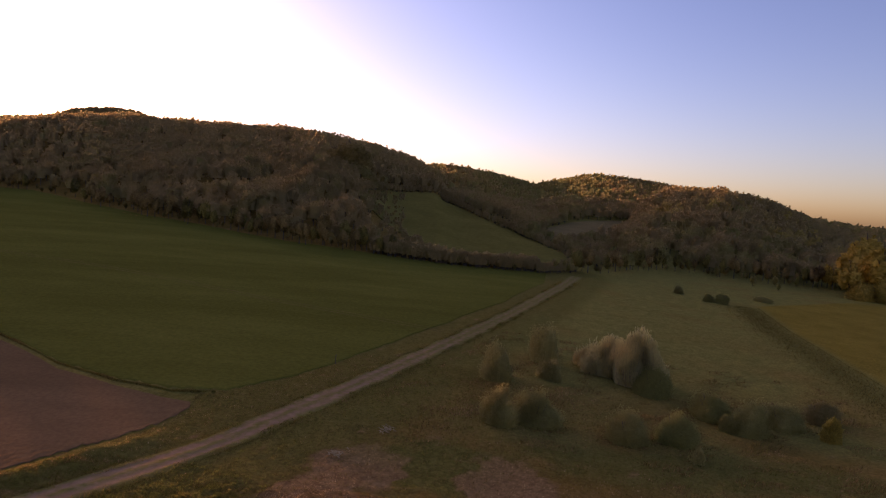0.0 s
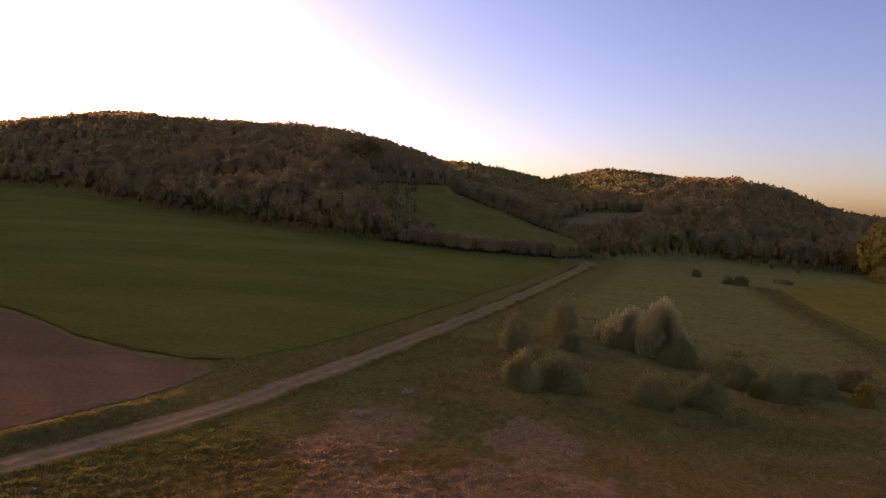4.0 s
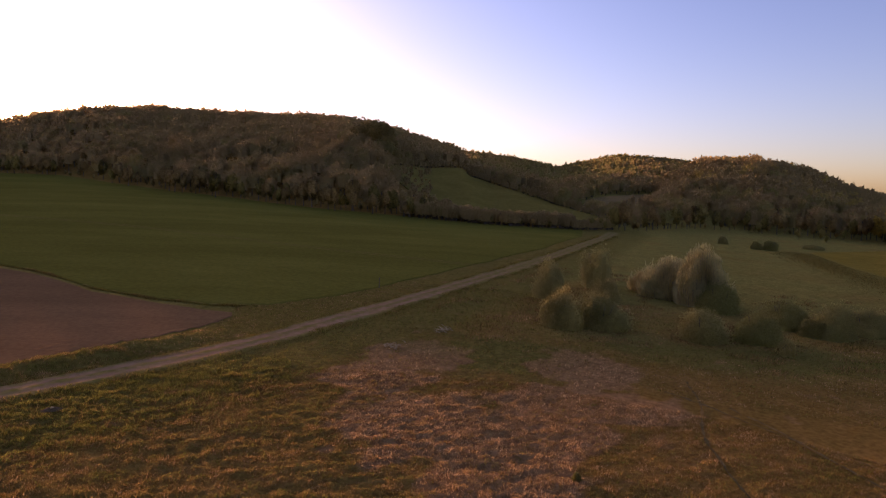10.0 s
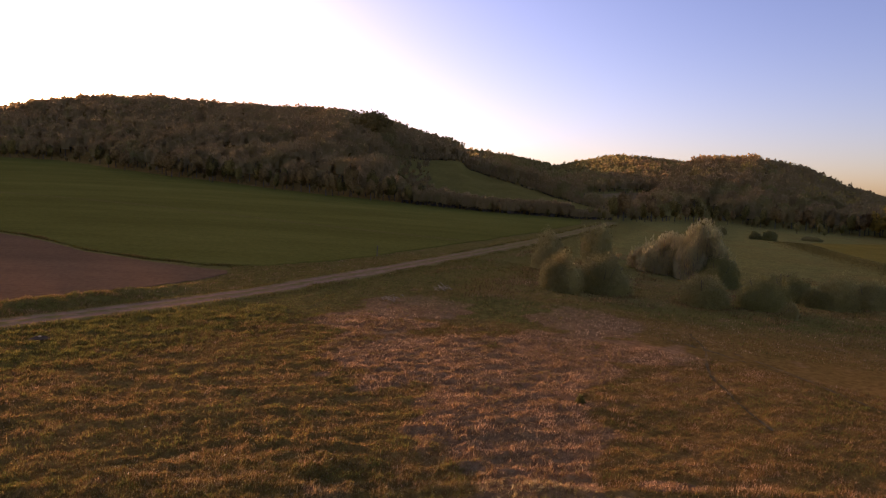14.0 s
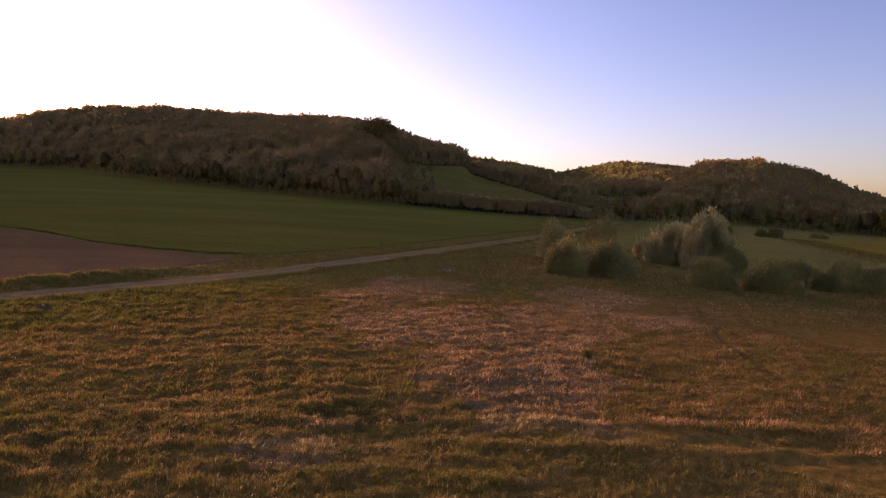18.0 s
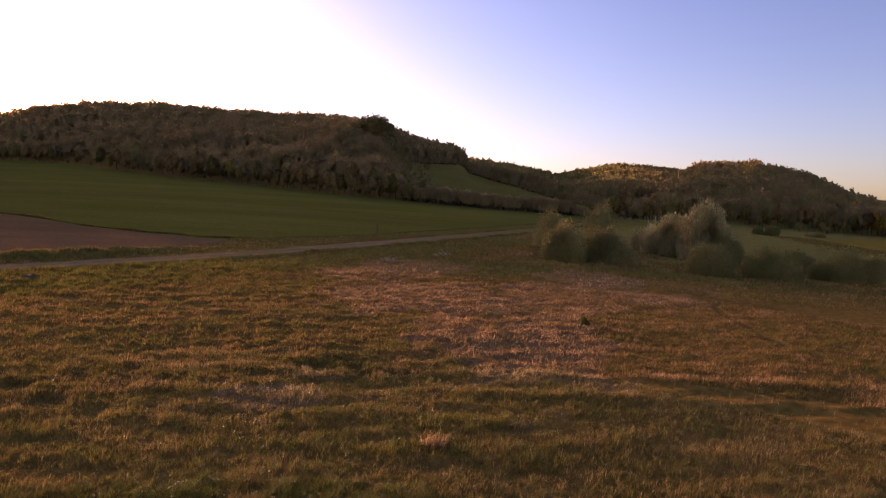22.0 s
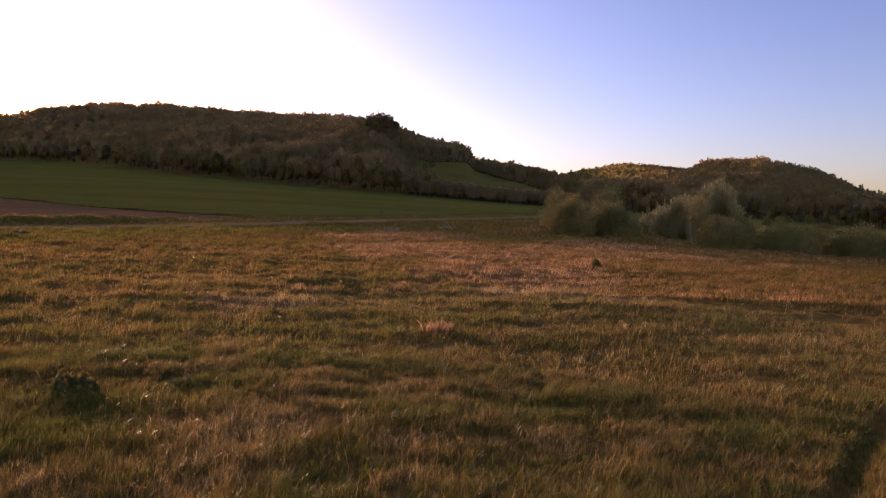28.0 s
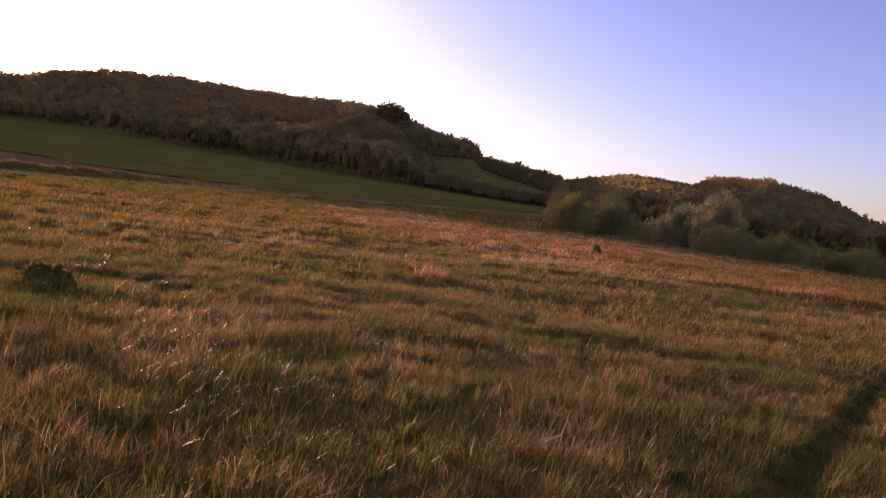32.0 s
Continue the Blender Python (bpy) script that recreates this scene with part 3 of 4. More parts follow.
def forest(name, x, y, seed, leaves, size, tall, label):
    """Many far trees as one mesh: crowns of leaf clumps on thin trunks."""
    g = np.random.default_rng(seed)
    n = len(x)
    kinds = []
    for k in range(8):
        v = clumps(leaves, (2.9, 2.9, 4.6), size, seed * 10 + k, 1.12)
        mid = v.mean(1, keepdims=True)
        v = mid + (v - mid) * (0.75, 0.75, 1.25)
        kinds.append(np.concatenate([v, core((2.9, 2.9, 4.6), seed * 10 + k, 1, 0.8, 1)]))
    leaves = len(kinds[0])
    pick = g.integers(0, 8, n)
    h = tall * g.uniform(0.78, 1.16, n) * (1 + 0.12 * ripple(x, y, 60, name))
    b, r = bearing(x, y), np.hypot(x, y)
    hedge = (b > -6) & (b < 13) & (r < np.interp(b, MEADOW_B, MEADOW_IN) + 4)
    fringe = (b > MEADOW_B[0]) & (b < MEADOW_B[-1]) & (np.abs(r - np.interp(b, MEADOW_B, MEADOW_OUT)) < 6)
    scrub = (b > MEADOW_B[0]) & (b < MEADOW_B[-1]) & (r > np.interp(b, MEADOW_B, MEADOW_IN)) & (r < np.interp(b, MEADOW_B, MEADOW_OUT) - 6)
    h *= np.where(hedge, 0.5, np.where(fringe, 0.5, np.where(scrub, 0.25, 1.0)))
    h *= np.where((b > 9.5) & (b < 16.5) & (r < 430), 0.62, 1.0)
    wide = g.uniform(1.0, 1.45, n) * h / tall
    spin = g.uniform(0, 2 * np.pi, n)
    z = land(x, y)
    # golden tone on the right hill's top: autumn leaves and painted evening sun
    tone = np.clip(0.45 + 0.22 * ripple(x, y, 45, "tone") - 0.18 * soft_step(b, -4, 12) + g.normal(0, 0.07, n) - 0.25 * soft_step(r, 680, 760) + 0.45 * soft_step(b, 12, 17) * soft_step(r, 370, 430) * (0.6 + 0.5 * ripple(x, y, 35, "autumn sun")), 0, 1)
    domes = [dome(k, (2.9, 2.9, 4.6), -1.0) for k in kinds]
    crowns, tones, rounds = [], [], []
    for k in range(8):
        i = np.where(pick == k)[0]
        c, s = np.cos(spin[i])[:, None, None], np.sin(spin[i])[:, None, None]
        p = kinds[k][None]
        w = wide[i][:, None, None]
        q = np.stack([(p[..., 0] * c - p[..., 1] * s) * w + x[i][:, None, None], (p[..., 0] * s + p[..., 1] * c) * w + y[i][:, None, None], (p[..., 2] + 3.7) * (h[i] / tall)[:, None, None] + z[i][:, None, None]], -1)
        crowns.append(q.reshape(-1, 4, 3))
        d, c, s = domes[k][None], c[..., 0], s[..., 0]
        rounds.append(np.stack([d[..., 0] * c - d[..., 1] * s, d[..., 0] * s + d[..., 1] * c, d[..., 2] + 0 * c], -1).reshape(-1, 3))
        tones.append(np.repeat(tone[i], leaves * 4))
    v, f = quads(np.concatenate(crowns))
    tones = np.concatenate(tones)
    # trunks: three-sided
    t = np.arange(3) * 2 * np.pi / 3
    ring = np.stack([np.cos(t), np.sin(t)], -1)
    lo = np.stack([x[:, None] + ring[:, 0] * 0.22, y[:, None] + ring[:, 1] * 0.22, z[:, None] - 0.5 + 0 * ring[:, 0]], -1)
    hi = np.stack([x[:, None] + ring[:, 0] * 0.12, y[:, None] + ring[:, 1] * 0.12, (z + 0.6 * h)[:, None] + 0 * ring[:, 0]], -1)
    tv = np.concatenate([lo, hi], 1).reshape(-1, 3)
    base = (np.arange(n) * 6)[:, None, None]
    tf = (base + np.array([[0, 1, 4, 3], [1, 2, 5, 4], [2, 0, 3, 5]])[None]).reshape(-1, 4)
    me = from_arrays(name, np.concatenate([v, tv]), np.concatenate([f, tf + len(v)]), WOODS, False, tone=np.r_[tones, np.zeros(len(tv))], rounding=np.concatenate(rounds + [np.zeros((len(tv), 3))]))
    me.materials.append(BARK)
    me.polygons.foreach_set("material_index", np.r_[np.zeros(len(f), np.int32), np.ones(len(tf), np.int32)].astype(np.int32))
    return tagged(new(name, me), label, "woods", kind="stuff")


x, y = scatter(-48, 50, 200, 720, 38, 3)
crest = np.interp(bearing(x, y), NEAR_B, NEAR_R, 0, 2000)
keep = wooded(x, y, 9) & ((np.hypot(x, y) < crest + 50) | (bearing(x, y) > -3))
u, v = scatter(-48, -1, 400, 760, 60, 9)
near_crest = np.abs(np.hypot(u, v) - np.interp(bearing(u, v), NEAR_B, NEAR_R)) < 45
x, y = np.r_[x[keep], u[near_crest]], np.r_[y[keep], v[near_crest]]
u = np.random.default_rng(12).uniform(MEADOW_B[0], MEADOW_B[-1], 260)
v = np.interp(u, MEADOW_B, MEADOW_OUT) + np.random.default_rng(13).normal(0, 2.6, 260)
x, y = np.r_[x, v * np.sin(np.radians(u))], np.r_[y, v * np.cos(np.radians(u))]
u = np.random.default_rng(14).uniform(-6, 13, 420)
v = np.interp(u, EDGE_B, EDGE_R) + np.random.default_rng(15).uniform(3, 11, 420)
x, y = np.r_[x, v * np.sin(np.radians(u))], np.r_[y, v * np.cos(np.radians(u))]
g = np.random.default_rng(18)
u = MEADOW_B[0] + 5 * g.uniform(0, 1, 260) ** 1.5
v = np.interp(u, MEADOW_B, MEADOW_IN) + g.uniform(0, 1, 260) * np.interp(u, MEADOW_B, np.subtract(MEADOW_OUT, MEADOW_IN))
x, y = np.r_[x, v * np.sin(np.radians(u))], np.r_[y, v * np.cos(np.radians(u))]
close = np.hypot(x, y) < 400
forest("foot_woods", x[close], y[close], 4, 120, 0.62, 11.5, "brown and olive broadleaf woods at the foot of the hills")
forest("wooded_slopes", x[~close], y[~close], 17, 46, 0.85, 11.5, "brown and olive broadleaf woods on the hills")
x, y = scatter(-8, 42, 720, 1420, 130, 5)
keep = wooded(x, y)
forest("distant_woods", x[keep], y[keep], 6, 16, 1.5, 12.5, "distant broadleaf woods on the far ridge")
x, y = scatter(-42, -17, 1560, 1815, 55, 10)
forest("ridge_woods", x, y, 11, 12, 1.5, 12.0, "broadleaf woods on a ridge behind the near hill")
# unseen trees, added to cast the left ridge's shade over the valley
x, y = scatter(-80, -48, 380, 640, 70, 7)
forest("side_woods", x, y, 8, 8, 1.8, 11.5, "unseen broadleaf woods added to thicken the left ridge's shade")

# ---- single trees, bushes and small things ----
def leafy(n, shape, size, seed):
    """A crown as quads: leaf sprays in lobes round a closed inner mass."""
    return np.concatenate([clumps(n, shape, size, seed, 1.2), core(shape, seed, 7, 0.62)])


def limbs(seed, height, spread, count, thick):
    """A leaning trunk with limbs that fork outwards."""
    g = np.random.default_rng(seed)
    pieces = []
    bend = g.normal(0, 0.03 * height, (5, 2))
    spine = [(bend[k, 0] * k / 4, bend[k, 1] * k / 4, height * k / 4 * 0.92 - 0.3) for k in range(5)]
    pieces.append(tapered(spine, np.linspace(thick, thick * 0.25, 5), 6))
    for k in range(count):
        u = g.uniform(0.3, 0.85)
        start = np.array([np.interp(u * 4, range(5), [p[i] for p in spine]) for i in range(3)])
        a = g.uniform(0, 2 * np.pi)
        out = np.array([np.cos(a), np.sin(a), g.uniform(0.5, 1.1)]) * spread * g.uniform(0.5, 0.9)
        pieces.append(tapered([start, start + out * 0.5 + (0, 0, 0.06 * height), start + out], (thick * 0.45, thick * 0.28, thick * 0.08), 4))
    return merged(pieces)


def tree(seed, height, spread, leaves, material, label, size=0.5):
    """A broadleaf tree: trunk with limbs, and a gappy crown of leaf sprays."""
    top = tagged(new("tree"), label, "tree", "trees at the edge of the woods")
    v, f = limbs(seed, height, spread, 9, height * 0.016)
    part("trunk", from_arrays("trunk", v, f, BARK, True), top)
    c = leafy(leaves, (spread, spread, height * 0.44), size, seed + 50)
    c[..., 2] += height * 0.36
    d = dome(c - (0, 0, height * 0.36), (spread, spread, height * 0.44))
    v, f = quads(c)
    part("crown", from_arrays("crown", v, f, material, rounding=d), top)
    return top


def placed(x, y, size, spin, sink=0.0):
    z = float(land(np.array(x), np.array(y)))
    return pose(x, y, z - sink, 0, 0, spin) @ Matrix.Diagonal((size, size, size, 1))


OLIVE = leaf_material("olive_leaves", [(0.0, (0.25, 0.19, 0.045)), (1.0, (0.31, 0.225, 0.055))], 0.3, "object")
RUSSET = leaf_material("russet_leaves", [(0.0, (0.34, 0.215, 0.065)), (1.0, (0.4, 0.25, 0.085))], 0.3, "object", 0.25)
kinds = [
    tree(11, 12.0, 3.0, 620, OLIVE, "olive green broadleaf tree at the foot of the woods"),
    tree(12, 13.0, 3.3, 620, RUSSET, "russet brown broadleaf tree at the foot of the woods"),
    tree(13, 10.0, 2.6, 520, DARK, "dark leafy tree at the foot of the woods"),
    tree(14, 11.0, 2.2, 420, RUSSET, "half bare brown tree beside the field"),
    tree(15, 12.0, 3.4, 700, GOLD, "golden yellow tree at the meadow's edge"),
    tree(18, 13.0, 5.2, 1300, DARK, "broad dark tree on the shoulder of the hill", 0.55),
    tree(16, 6.5, 1.3, 420, BUSH, "slim young green tree on the meadow"),
]
g = np.random.default_rng(21)
home = [(-96, 232, 0.9), (-40, 212, 1.0), (30, 208, 0.45), (90, 256, 0.9), (161, 233, 1.2), (-60, 373, 1.3), (116, 252, 0.9)]
for ob, (x, y, s) in zip(kinds, home):
    ob.matrix_basis = placed(x, y, s, 40)
b = -41.0
while b < 38:
    r = float(np.interp(b, EDGE_B, EDGE_R)) + g.uniform(1.5, 9.5)
    x, y = r * math.sin(radians(b)), r * math.cos(radians(b))
    low = 0.4 if -4 < b < 13 else 0.9
    pick = g.choice(4, p=(0.34, 0.26, 0.24, 0.16))
    if b > 32.5:
        pick = 4
    copy_thing(kinds[pick], placed(x, y, low * g.uniform(0.62, 1.05), g.uniform(0, 360)))
    b += g.uniform(0.3, 0.75)
# golden trees at the right, tall trees on the shoulder of the hill, young trees on the meadow
for x, y, s, k in ((154.5, 227, 1.1, 4), (165, 226, 1.7, 4), (173, 226, 1.2, 4), (164, 238, 1.8, 4), (170, 240, 1.9, 4), (180, 246, 1.4, 4), (176, 258, 1.4, 4), (190, 262, 1.4, 4), (122, 234, 0.85, 6), (134, 240, 0.85, 6), (146, 247, 0.85, 6), (129, 228, 0.55, 6)):
    copy_thing(kinds[k], placed(x, y, s, g.uniform(0, 360)))
for x, y, s, k in ((-66, 374, 0.95, 5), (-63, 377, 1.15, 5), (-56.5, 372, 1.32, 5), (-53, 374, 1.28, 5), (-50, 372, 1.0, 5), (-69, 379, 0.9, 5)):
    copy_thing(kinds[k], placed(x, y, s, g.uniform(0, 360)))


def bushy(n, wide, tall, size, seed, upright):
    """A bush's crown as quads: one low dome with bulges, closed inside, leaf sprays standing proud of it."""
    g = np.random.default_rng(seed)
    a, up = g.uniform(0, 2 * np.pi, 16), g.uniform(0.12, 0.85, 16)
    bulge = np.stack([np.cos(a) * np.sqrt(1 - up**2), np.sin(a) * np.sqrt(1 - up**2), up], -1)
    swell, reach = g.uniform(-0.2, 0.36, 16), g.uniform(6, 16, 16)

    def out(d):
        k = np.exp((d @ bulge.T - 1) * reach) @ swell
        return d * (0.88 + k)[..., None] * (1 + 0.05 * np.sin(9 * d[..., :1] + seed) * np.sin(8 * d[..., 1:2]))

    d = g.normal(size=(n, 3))
    d[:, 2] = np.abs(d[:, 2]) - 0.12
    d /= np.linalg.norm(d, axis=1, keepdims=True)
    deep = g.uniform(0.84, 1.02, (n, 1)) + np.where(g.uniform(size=(n, 1)) < 0.3, g.uniform(0, 0.22, (n, 1)), 0)
    mid = out(d) * deep
    along = d * 0.55 + g.normal(0, 0.5, (n, 3)) + (0, 0, 0.35 + 1.2 * upright)
    along /= np.linalg.norm(along, axis=1, keepdims=True)
    across = np.cross(along, g.normal(size=(n, 3)))
    across /= np.linalg.norm(across, axis=1, keepdims=True)
    s = size * g.uniform(0.6, 1.4, (n, 1))
    shape = np.array((wide * 0.5, wide * 0.5, tall * 0.94))
    mid, along, across = mid * shape, along * s * (1.15 + upright), across * s * (0.75 - 0.3 * upright)
    spray = np.stack([mid - along, mid + across, mid + along, mid - across], 1)
    t, p = np.meshgrid(np.linspace(0, 2 * np.pi, 31), np.linspace(-0.14, np.pi / 2, 11))
    ball = out(np.stack([np.cos(t) * np.cos(p), np.sin(t) * np.cos(p), np.sin(p)], -1)) * (0.9 if wide > 2 else 0.62) * shape
    inner = np.stack([ball[:-1, :-1], ball[:-1, 1:], ball[1:, 1:], ball[1:, :-1]], 2).reshape(-1, 4, 3)
    return np.concatenate([spray, inner])


def bush(x, y, wide, tall, material, label, seed, upright=0.0, leaves=6500, size=0.085):
    """A many-stemmed bush: stems from one stool, and a rounded, uneven crown."""
    ob = tagged(new("bush"), label, "bush", "bushes in the hollow")
    g = np.random.default_rng(seed)
    for k in range(8):
        a, lean = g.uniform(0, 2 * np.pi), g.uniform(0.1, 0.8)
        tip = np.array([np.cos(a) * wide * 0.42 * lean, np.sin(a) * wide * 0.42 * lean, tall * g.uniform(0.6, 0.9)])
        foot = np.array([np.cos(a), np.sin(a), 0]) * wide * 0.08
        v, f = tapered([foot - (0, 0, 0.3), foot + tip * 0.45, foot + tip], (0.05 * wide / 5, 0.035 * wide / 5, 0.012 * wide / 5), 4)
        part("stem", from_arrays("stem", v, f, TWIGS, True), ob)
    c = bushy(leaves, wide, tall, size, seed + 90, upright)
    d = dome(c, (wide * 0.5, wide * 0.5, tall * 0.7), -1.0)
    v, f = quads(c)
    part("crown", from_arrays("crown", v, f, material, rounding=d), ob)
    ob.matrix_basis = placed(x, y, 1.0, g.uniform(0, 360), 0.05)
    return ob


def willow(x, y, wide, tall, label, seed, twigs=260):
    """A willow bush: a fan of upright rods from one stool, leafy in their upper parts, so that the top is feathery."""
    ob = tagged(new("bush"), label, "bush", "bushes in the hollow")
    g = np.random.default_rng(seed)
    heads = g.uniform(-0.8, 0.8, (9, 2))
    rods, leaves = [], []
    for k in range(twigs):
        h = heads[k % 9] * (1 if k % 3 else 0.6) + g.normal(0, 0.17, 2)
        r = min(1.0, math.hypot(*h))
        high = tall * (1 - 0.55 * r**2.5) * g.uniform(0.55, 1.0) * (0.86 + 0.14 * math.sin(3 * h[0] + seed))
        tip = np.array([h[0] * wide * 0.5, h[1] * wide * 0.5, high])
        foot = np.array([h[0], h[1], 0]) * wide * 0.4
        bend = foot * 0.35 + tip * 0.65 + (h[0] * 0.06 * wide, h[1] * 0.06 * wide, -high * 0.12)
        rods.append(tapered([foot - (0, 0, 0.2), bend, tip], (0.035, 0.022, 0.006), 3))
        u = g.uniform(0.03, 1.0, (64, 1)) ** 0.7
        mid = (1 - u) ** 2 * foot + 2 * u * (1 - u) * bend + u**2 * tip + g.normal(0, 0.27, (64, 3)) * (1.15 - 0.6 * u)
        mid[:, 2] = np.maximum(mid[:, 2], 0.05)
        along = np.array((h[0] * 0.25, h[1] * 0.25, 1.0)) + g.normal(0, 0.3, (64, 3))
        along *= 0.24 * g.uniform(0.6, 1.4, (64, 1))
        across = np.cross(along, g.normal(size=(64, 3)))
        across *= 0.075 / np.linalg.norm(across, axis=1, keepdims=True)
        leaves.append(np.stack([mid - along, mid + across, mid + along, mid - across], 1))
    v, f = merged(rods)
    part("rods", from_arrays("rods", v, f, RODS, True), ob, "thin upright reddish rods")
    v = np.concatenate(leaves + [bushy(0, wide * 0.72, tall * 0.66, 0.1, seed, 1.0)])
    d = dome(v, (wide * 0.5, wide * 0.5, tall * 0.7), -1.5)
    v, f = quads(v)
    part("crown", from_arrays("crown", v, f, PALE, rounding=d), ob)
    ob.matrix_basis = placed(x, y, 1.0, 0, 0.05)
    return ob


ROUND = "rounded grey-green bush in the grassy hollow"
PALE_L = "tall pale feathery willow bush among smaller bushes"
for row in (
    (10.4, 66.6, 3.8, 3.6, BUSH, "green bush with a pointed top in the hollow", 1, 0.2),
    (14.9, 67.6, 5.4, 3.6, BUSH, ROUND, 2, 0.0),
    (11.8, 84.5, 4.6, 4.6, BUSH, "light green bush on the rough grass", 3, 0.3),
    (20.4, 97.0, 4.8, 6.2, BUSH, "tall slender green bush above the hollow", 4, 0.1),
    (20.0, 88.0, 3.8, 3.0, BUSH, ROUND, 5, 0.0),
    (34.9, 86.5, 5.5, 4.2, BUSH, "low brownish bush at the foot of the willows", 8, 0.2),
    (25.1, 65.4, 5.4, 3.2, BUSH, ROUND, 9, 0.0),
    (31.4, 66.8, 4.8, 3.4, BUSH, ROUND, 10, 0.1),
    (40.2, 78.3, 5.4, 3.7, BUSH, ROUND, 11, 0.0),
    (43.3, 73.6, 5.6, 3.4, BUSH, ROUND, 12, 0.2),
    (49.4, 77.4, 5.6, 3.2, BUSH, "brownish low bush in the hollow", 13, 0.0),
    (56.5, 80.0, 5.0, 3.0, DARK, "dark low bush in the hollow", 14, 0.0),
    (40.6, 73.0, 2.2, 2.3, BUSH, "small brown bush between the others", 15, 0.2),
    (31.5, 60.4, 1.5, 1.7, BUSH, "small withered bush in front of the others", 16, 0.6, 900, 0.08),
    (53.2, 72.3, 2.3, 3.3, GOLD, "small golden yellow bush", 17, 0.3),
    (156, 222, 8.0, 6.5, GOLD, "golden yellow bush under the trees at the meadow's edge", 22, 0.1, 2600, 0.28),
    (163.5, 219, 8.5, 6.0, GOLD, "golden yellow bush under the trees at the meadow's edge", 23, 0.1, 2600, 0.28),
    (174, 219, 9.0, 7.0, GOLD, "golden yellow bush under the trees at the meadow's edge", 24, 0.1, 2600, 0.28),
    (86.3, 180.2, 4.2, 3.2, BUSH, "dark bush alone on the far meadow", 18, 0.0, 2200, 0.17),
    (82.8, 181.0, 3.0, 2.4, BUSH, "dark bush alone on the far meadow", 19, 0.0, 2200, 0.17),
    (78.2, 192.8, 3.2, 2.2, BUSH, "dark bush alone on the far meadow", 20, 0.0, 2200, 0.17),
    (105.8, 193.6, 5.6, 1.6, BUSH, "low dark bush on the far meadow", 21, 0.0),
):
    bush(*row)
willow(30.0, 95.6, 8.4, 7.4, PALE_L, 6)
willow(31.8, 94.6, 5.6, 7.2, PALE_L, 25, 160)
willow(33.6, 91.0, 9.2, 9.4, PALE_L, 7, 320)
bush(-4.85, 9.8, 0.56, 0.25, SHADY, "small dark leafy shrub in the tall grass", 31, 0.0, 1300, 0.028)
bush(5.85, 29.8, 0.42, 0.42, SHADY, "small dark shrub at the straw patch", 32, 0.5, 420, 0.075)


def branch_heap(x, y, wide, seed):
    """Pale dead branches lying crossed in the grass."""
    ob = tagged(new("branch_heap"), "heap of pale dead branches in the grass", "branches", "branch heaps")
    g = np.random.default_rng(seed)
    for k in range(26):
        a, n = g.uniform(0, np.pi), g.uniform(0.12, 0.32) * wide
        mid = np.array([g.normal(0, wide * 0.26), g.normal(0, wide * 0.2), 0.1 + 0.012 * k])
        d = np.array([np.cos(a), np.sin(a), g.normal(0, 0.35)]) * n
        up = np.array([0, 0, g.uniform(0.03, 0.15)])
        v, f = tapered([mid - d, mid + up, mid + d], (0.055, 0.045, 0.015), 5)
        part("branch", from_arrays("branch", v, f, STONE, True), ob)
    ob.matrix_basis = placed(x, y, 1.0, 0, 0.1)


branch_heap(-2.1, 60.6, 1.9, 41)
branch_heap(-6.35, 53.8, 1.7, 42)

post = tagged(new("post"), "short weathered wooden post at the field's edge", "post")
v, f = tapered([(0, 0, -0.4), (0.01, 0, 0.6), (0.03, 0.01, 1.35), (0.03, 0.01, 1.4)], (0.065, 0.062, 0.06, 0.04), 8)
part("shaft", from_arrays("shaft", v, f, POST, False), post)
post.matrix_basis = placed(-11.9, 83.7, 1.0, 0)

# ---- grass ----


def blades(name, g, x, y, z, h, tone, thick, parts, label, kind="stuff", material=SWARD):
    """Bent blades at the given places, as one mesh."""
    n = len(x)
    a = g.uniform(0, 2 * np.pi, n)
    lean = g.uniform(0.02, 0.75, n) ** 1.3 * h
    ox, oy = np.cos(a) * lean + 0.12 * h, np.sin(a) * lean - 0.04 * h
    w = thick * g.uniform(0.6, 1.4, n)
    side = g.uniform(0, 2 * np.pi, n)
    sx, sy = np.cos(side) * w / 2, np.sin(side) * w / 2
    levels = np.linspace(0, 1, parts + 1)
    rows = []
    for u in levels:
        k = 1 - 0.85 * u**1.5
        px, py, pz = x + ox * u**1.8, y + oy * u**1.8, z + h * (u - 0.22 * u**3)
        rows += [np.stack([px - sx * k, py - sy * k, pz], -1), np.stack([px + sx * k, py + sy * k, pz], -1)]
    v = np.stack(rows, 1).reshape(-1, 3)
    m = 2 * (parts + 1)
    f = np.array([(2 * k, 2 * k + 1, 2 * k + 3, 2 * k + 2) for k in range(parts)])
    f = ((np.arange(n) * m)[:, None, None] + f[None]).reshape(-1, 4)
    me = from_arrays(name, v, f, material, False, tone=np.repeat(tone, m))
    return tagged(new(name, me), label, "grass", kind=kind)


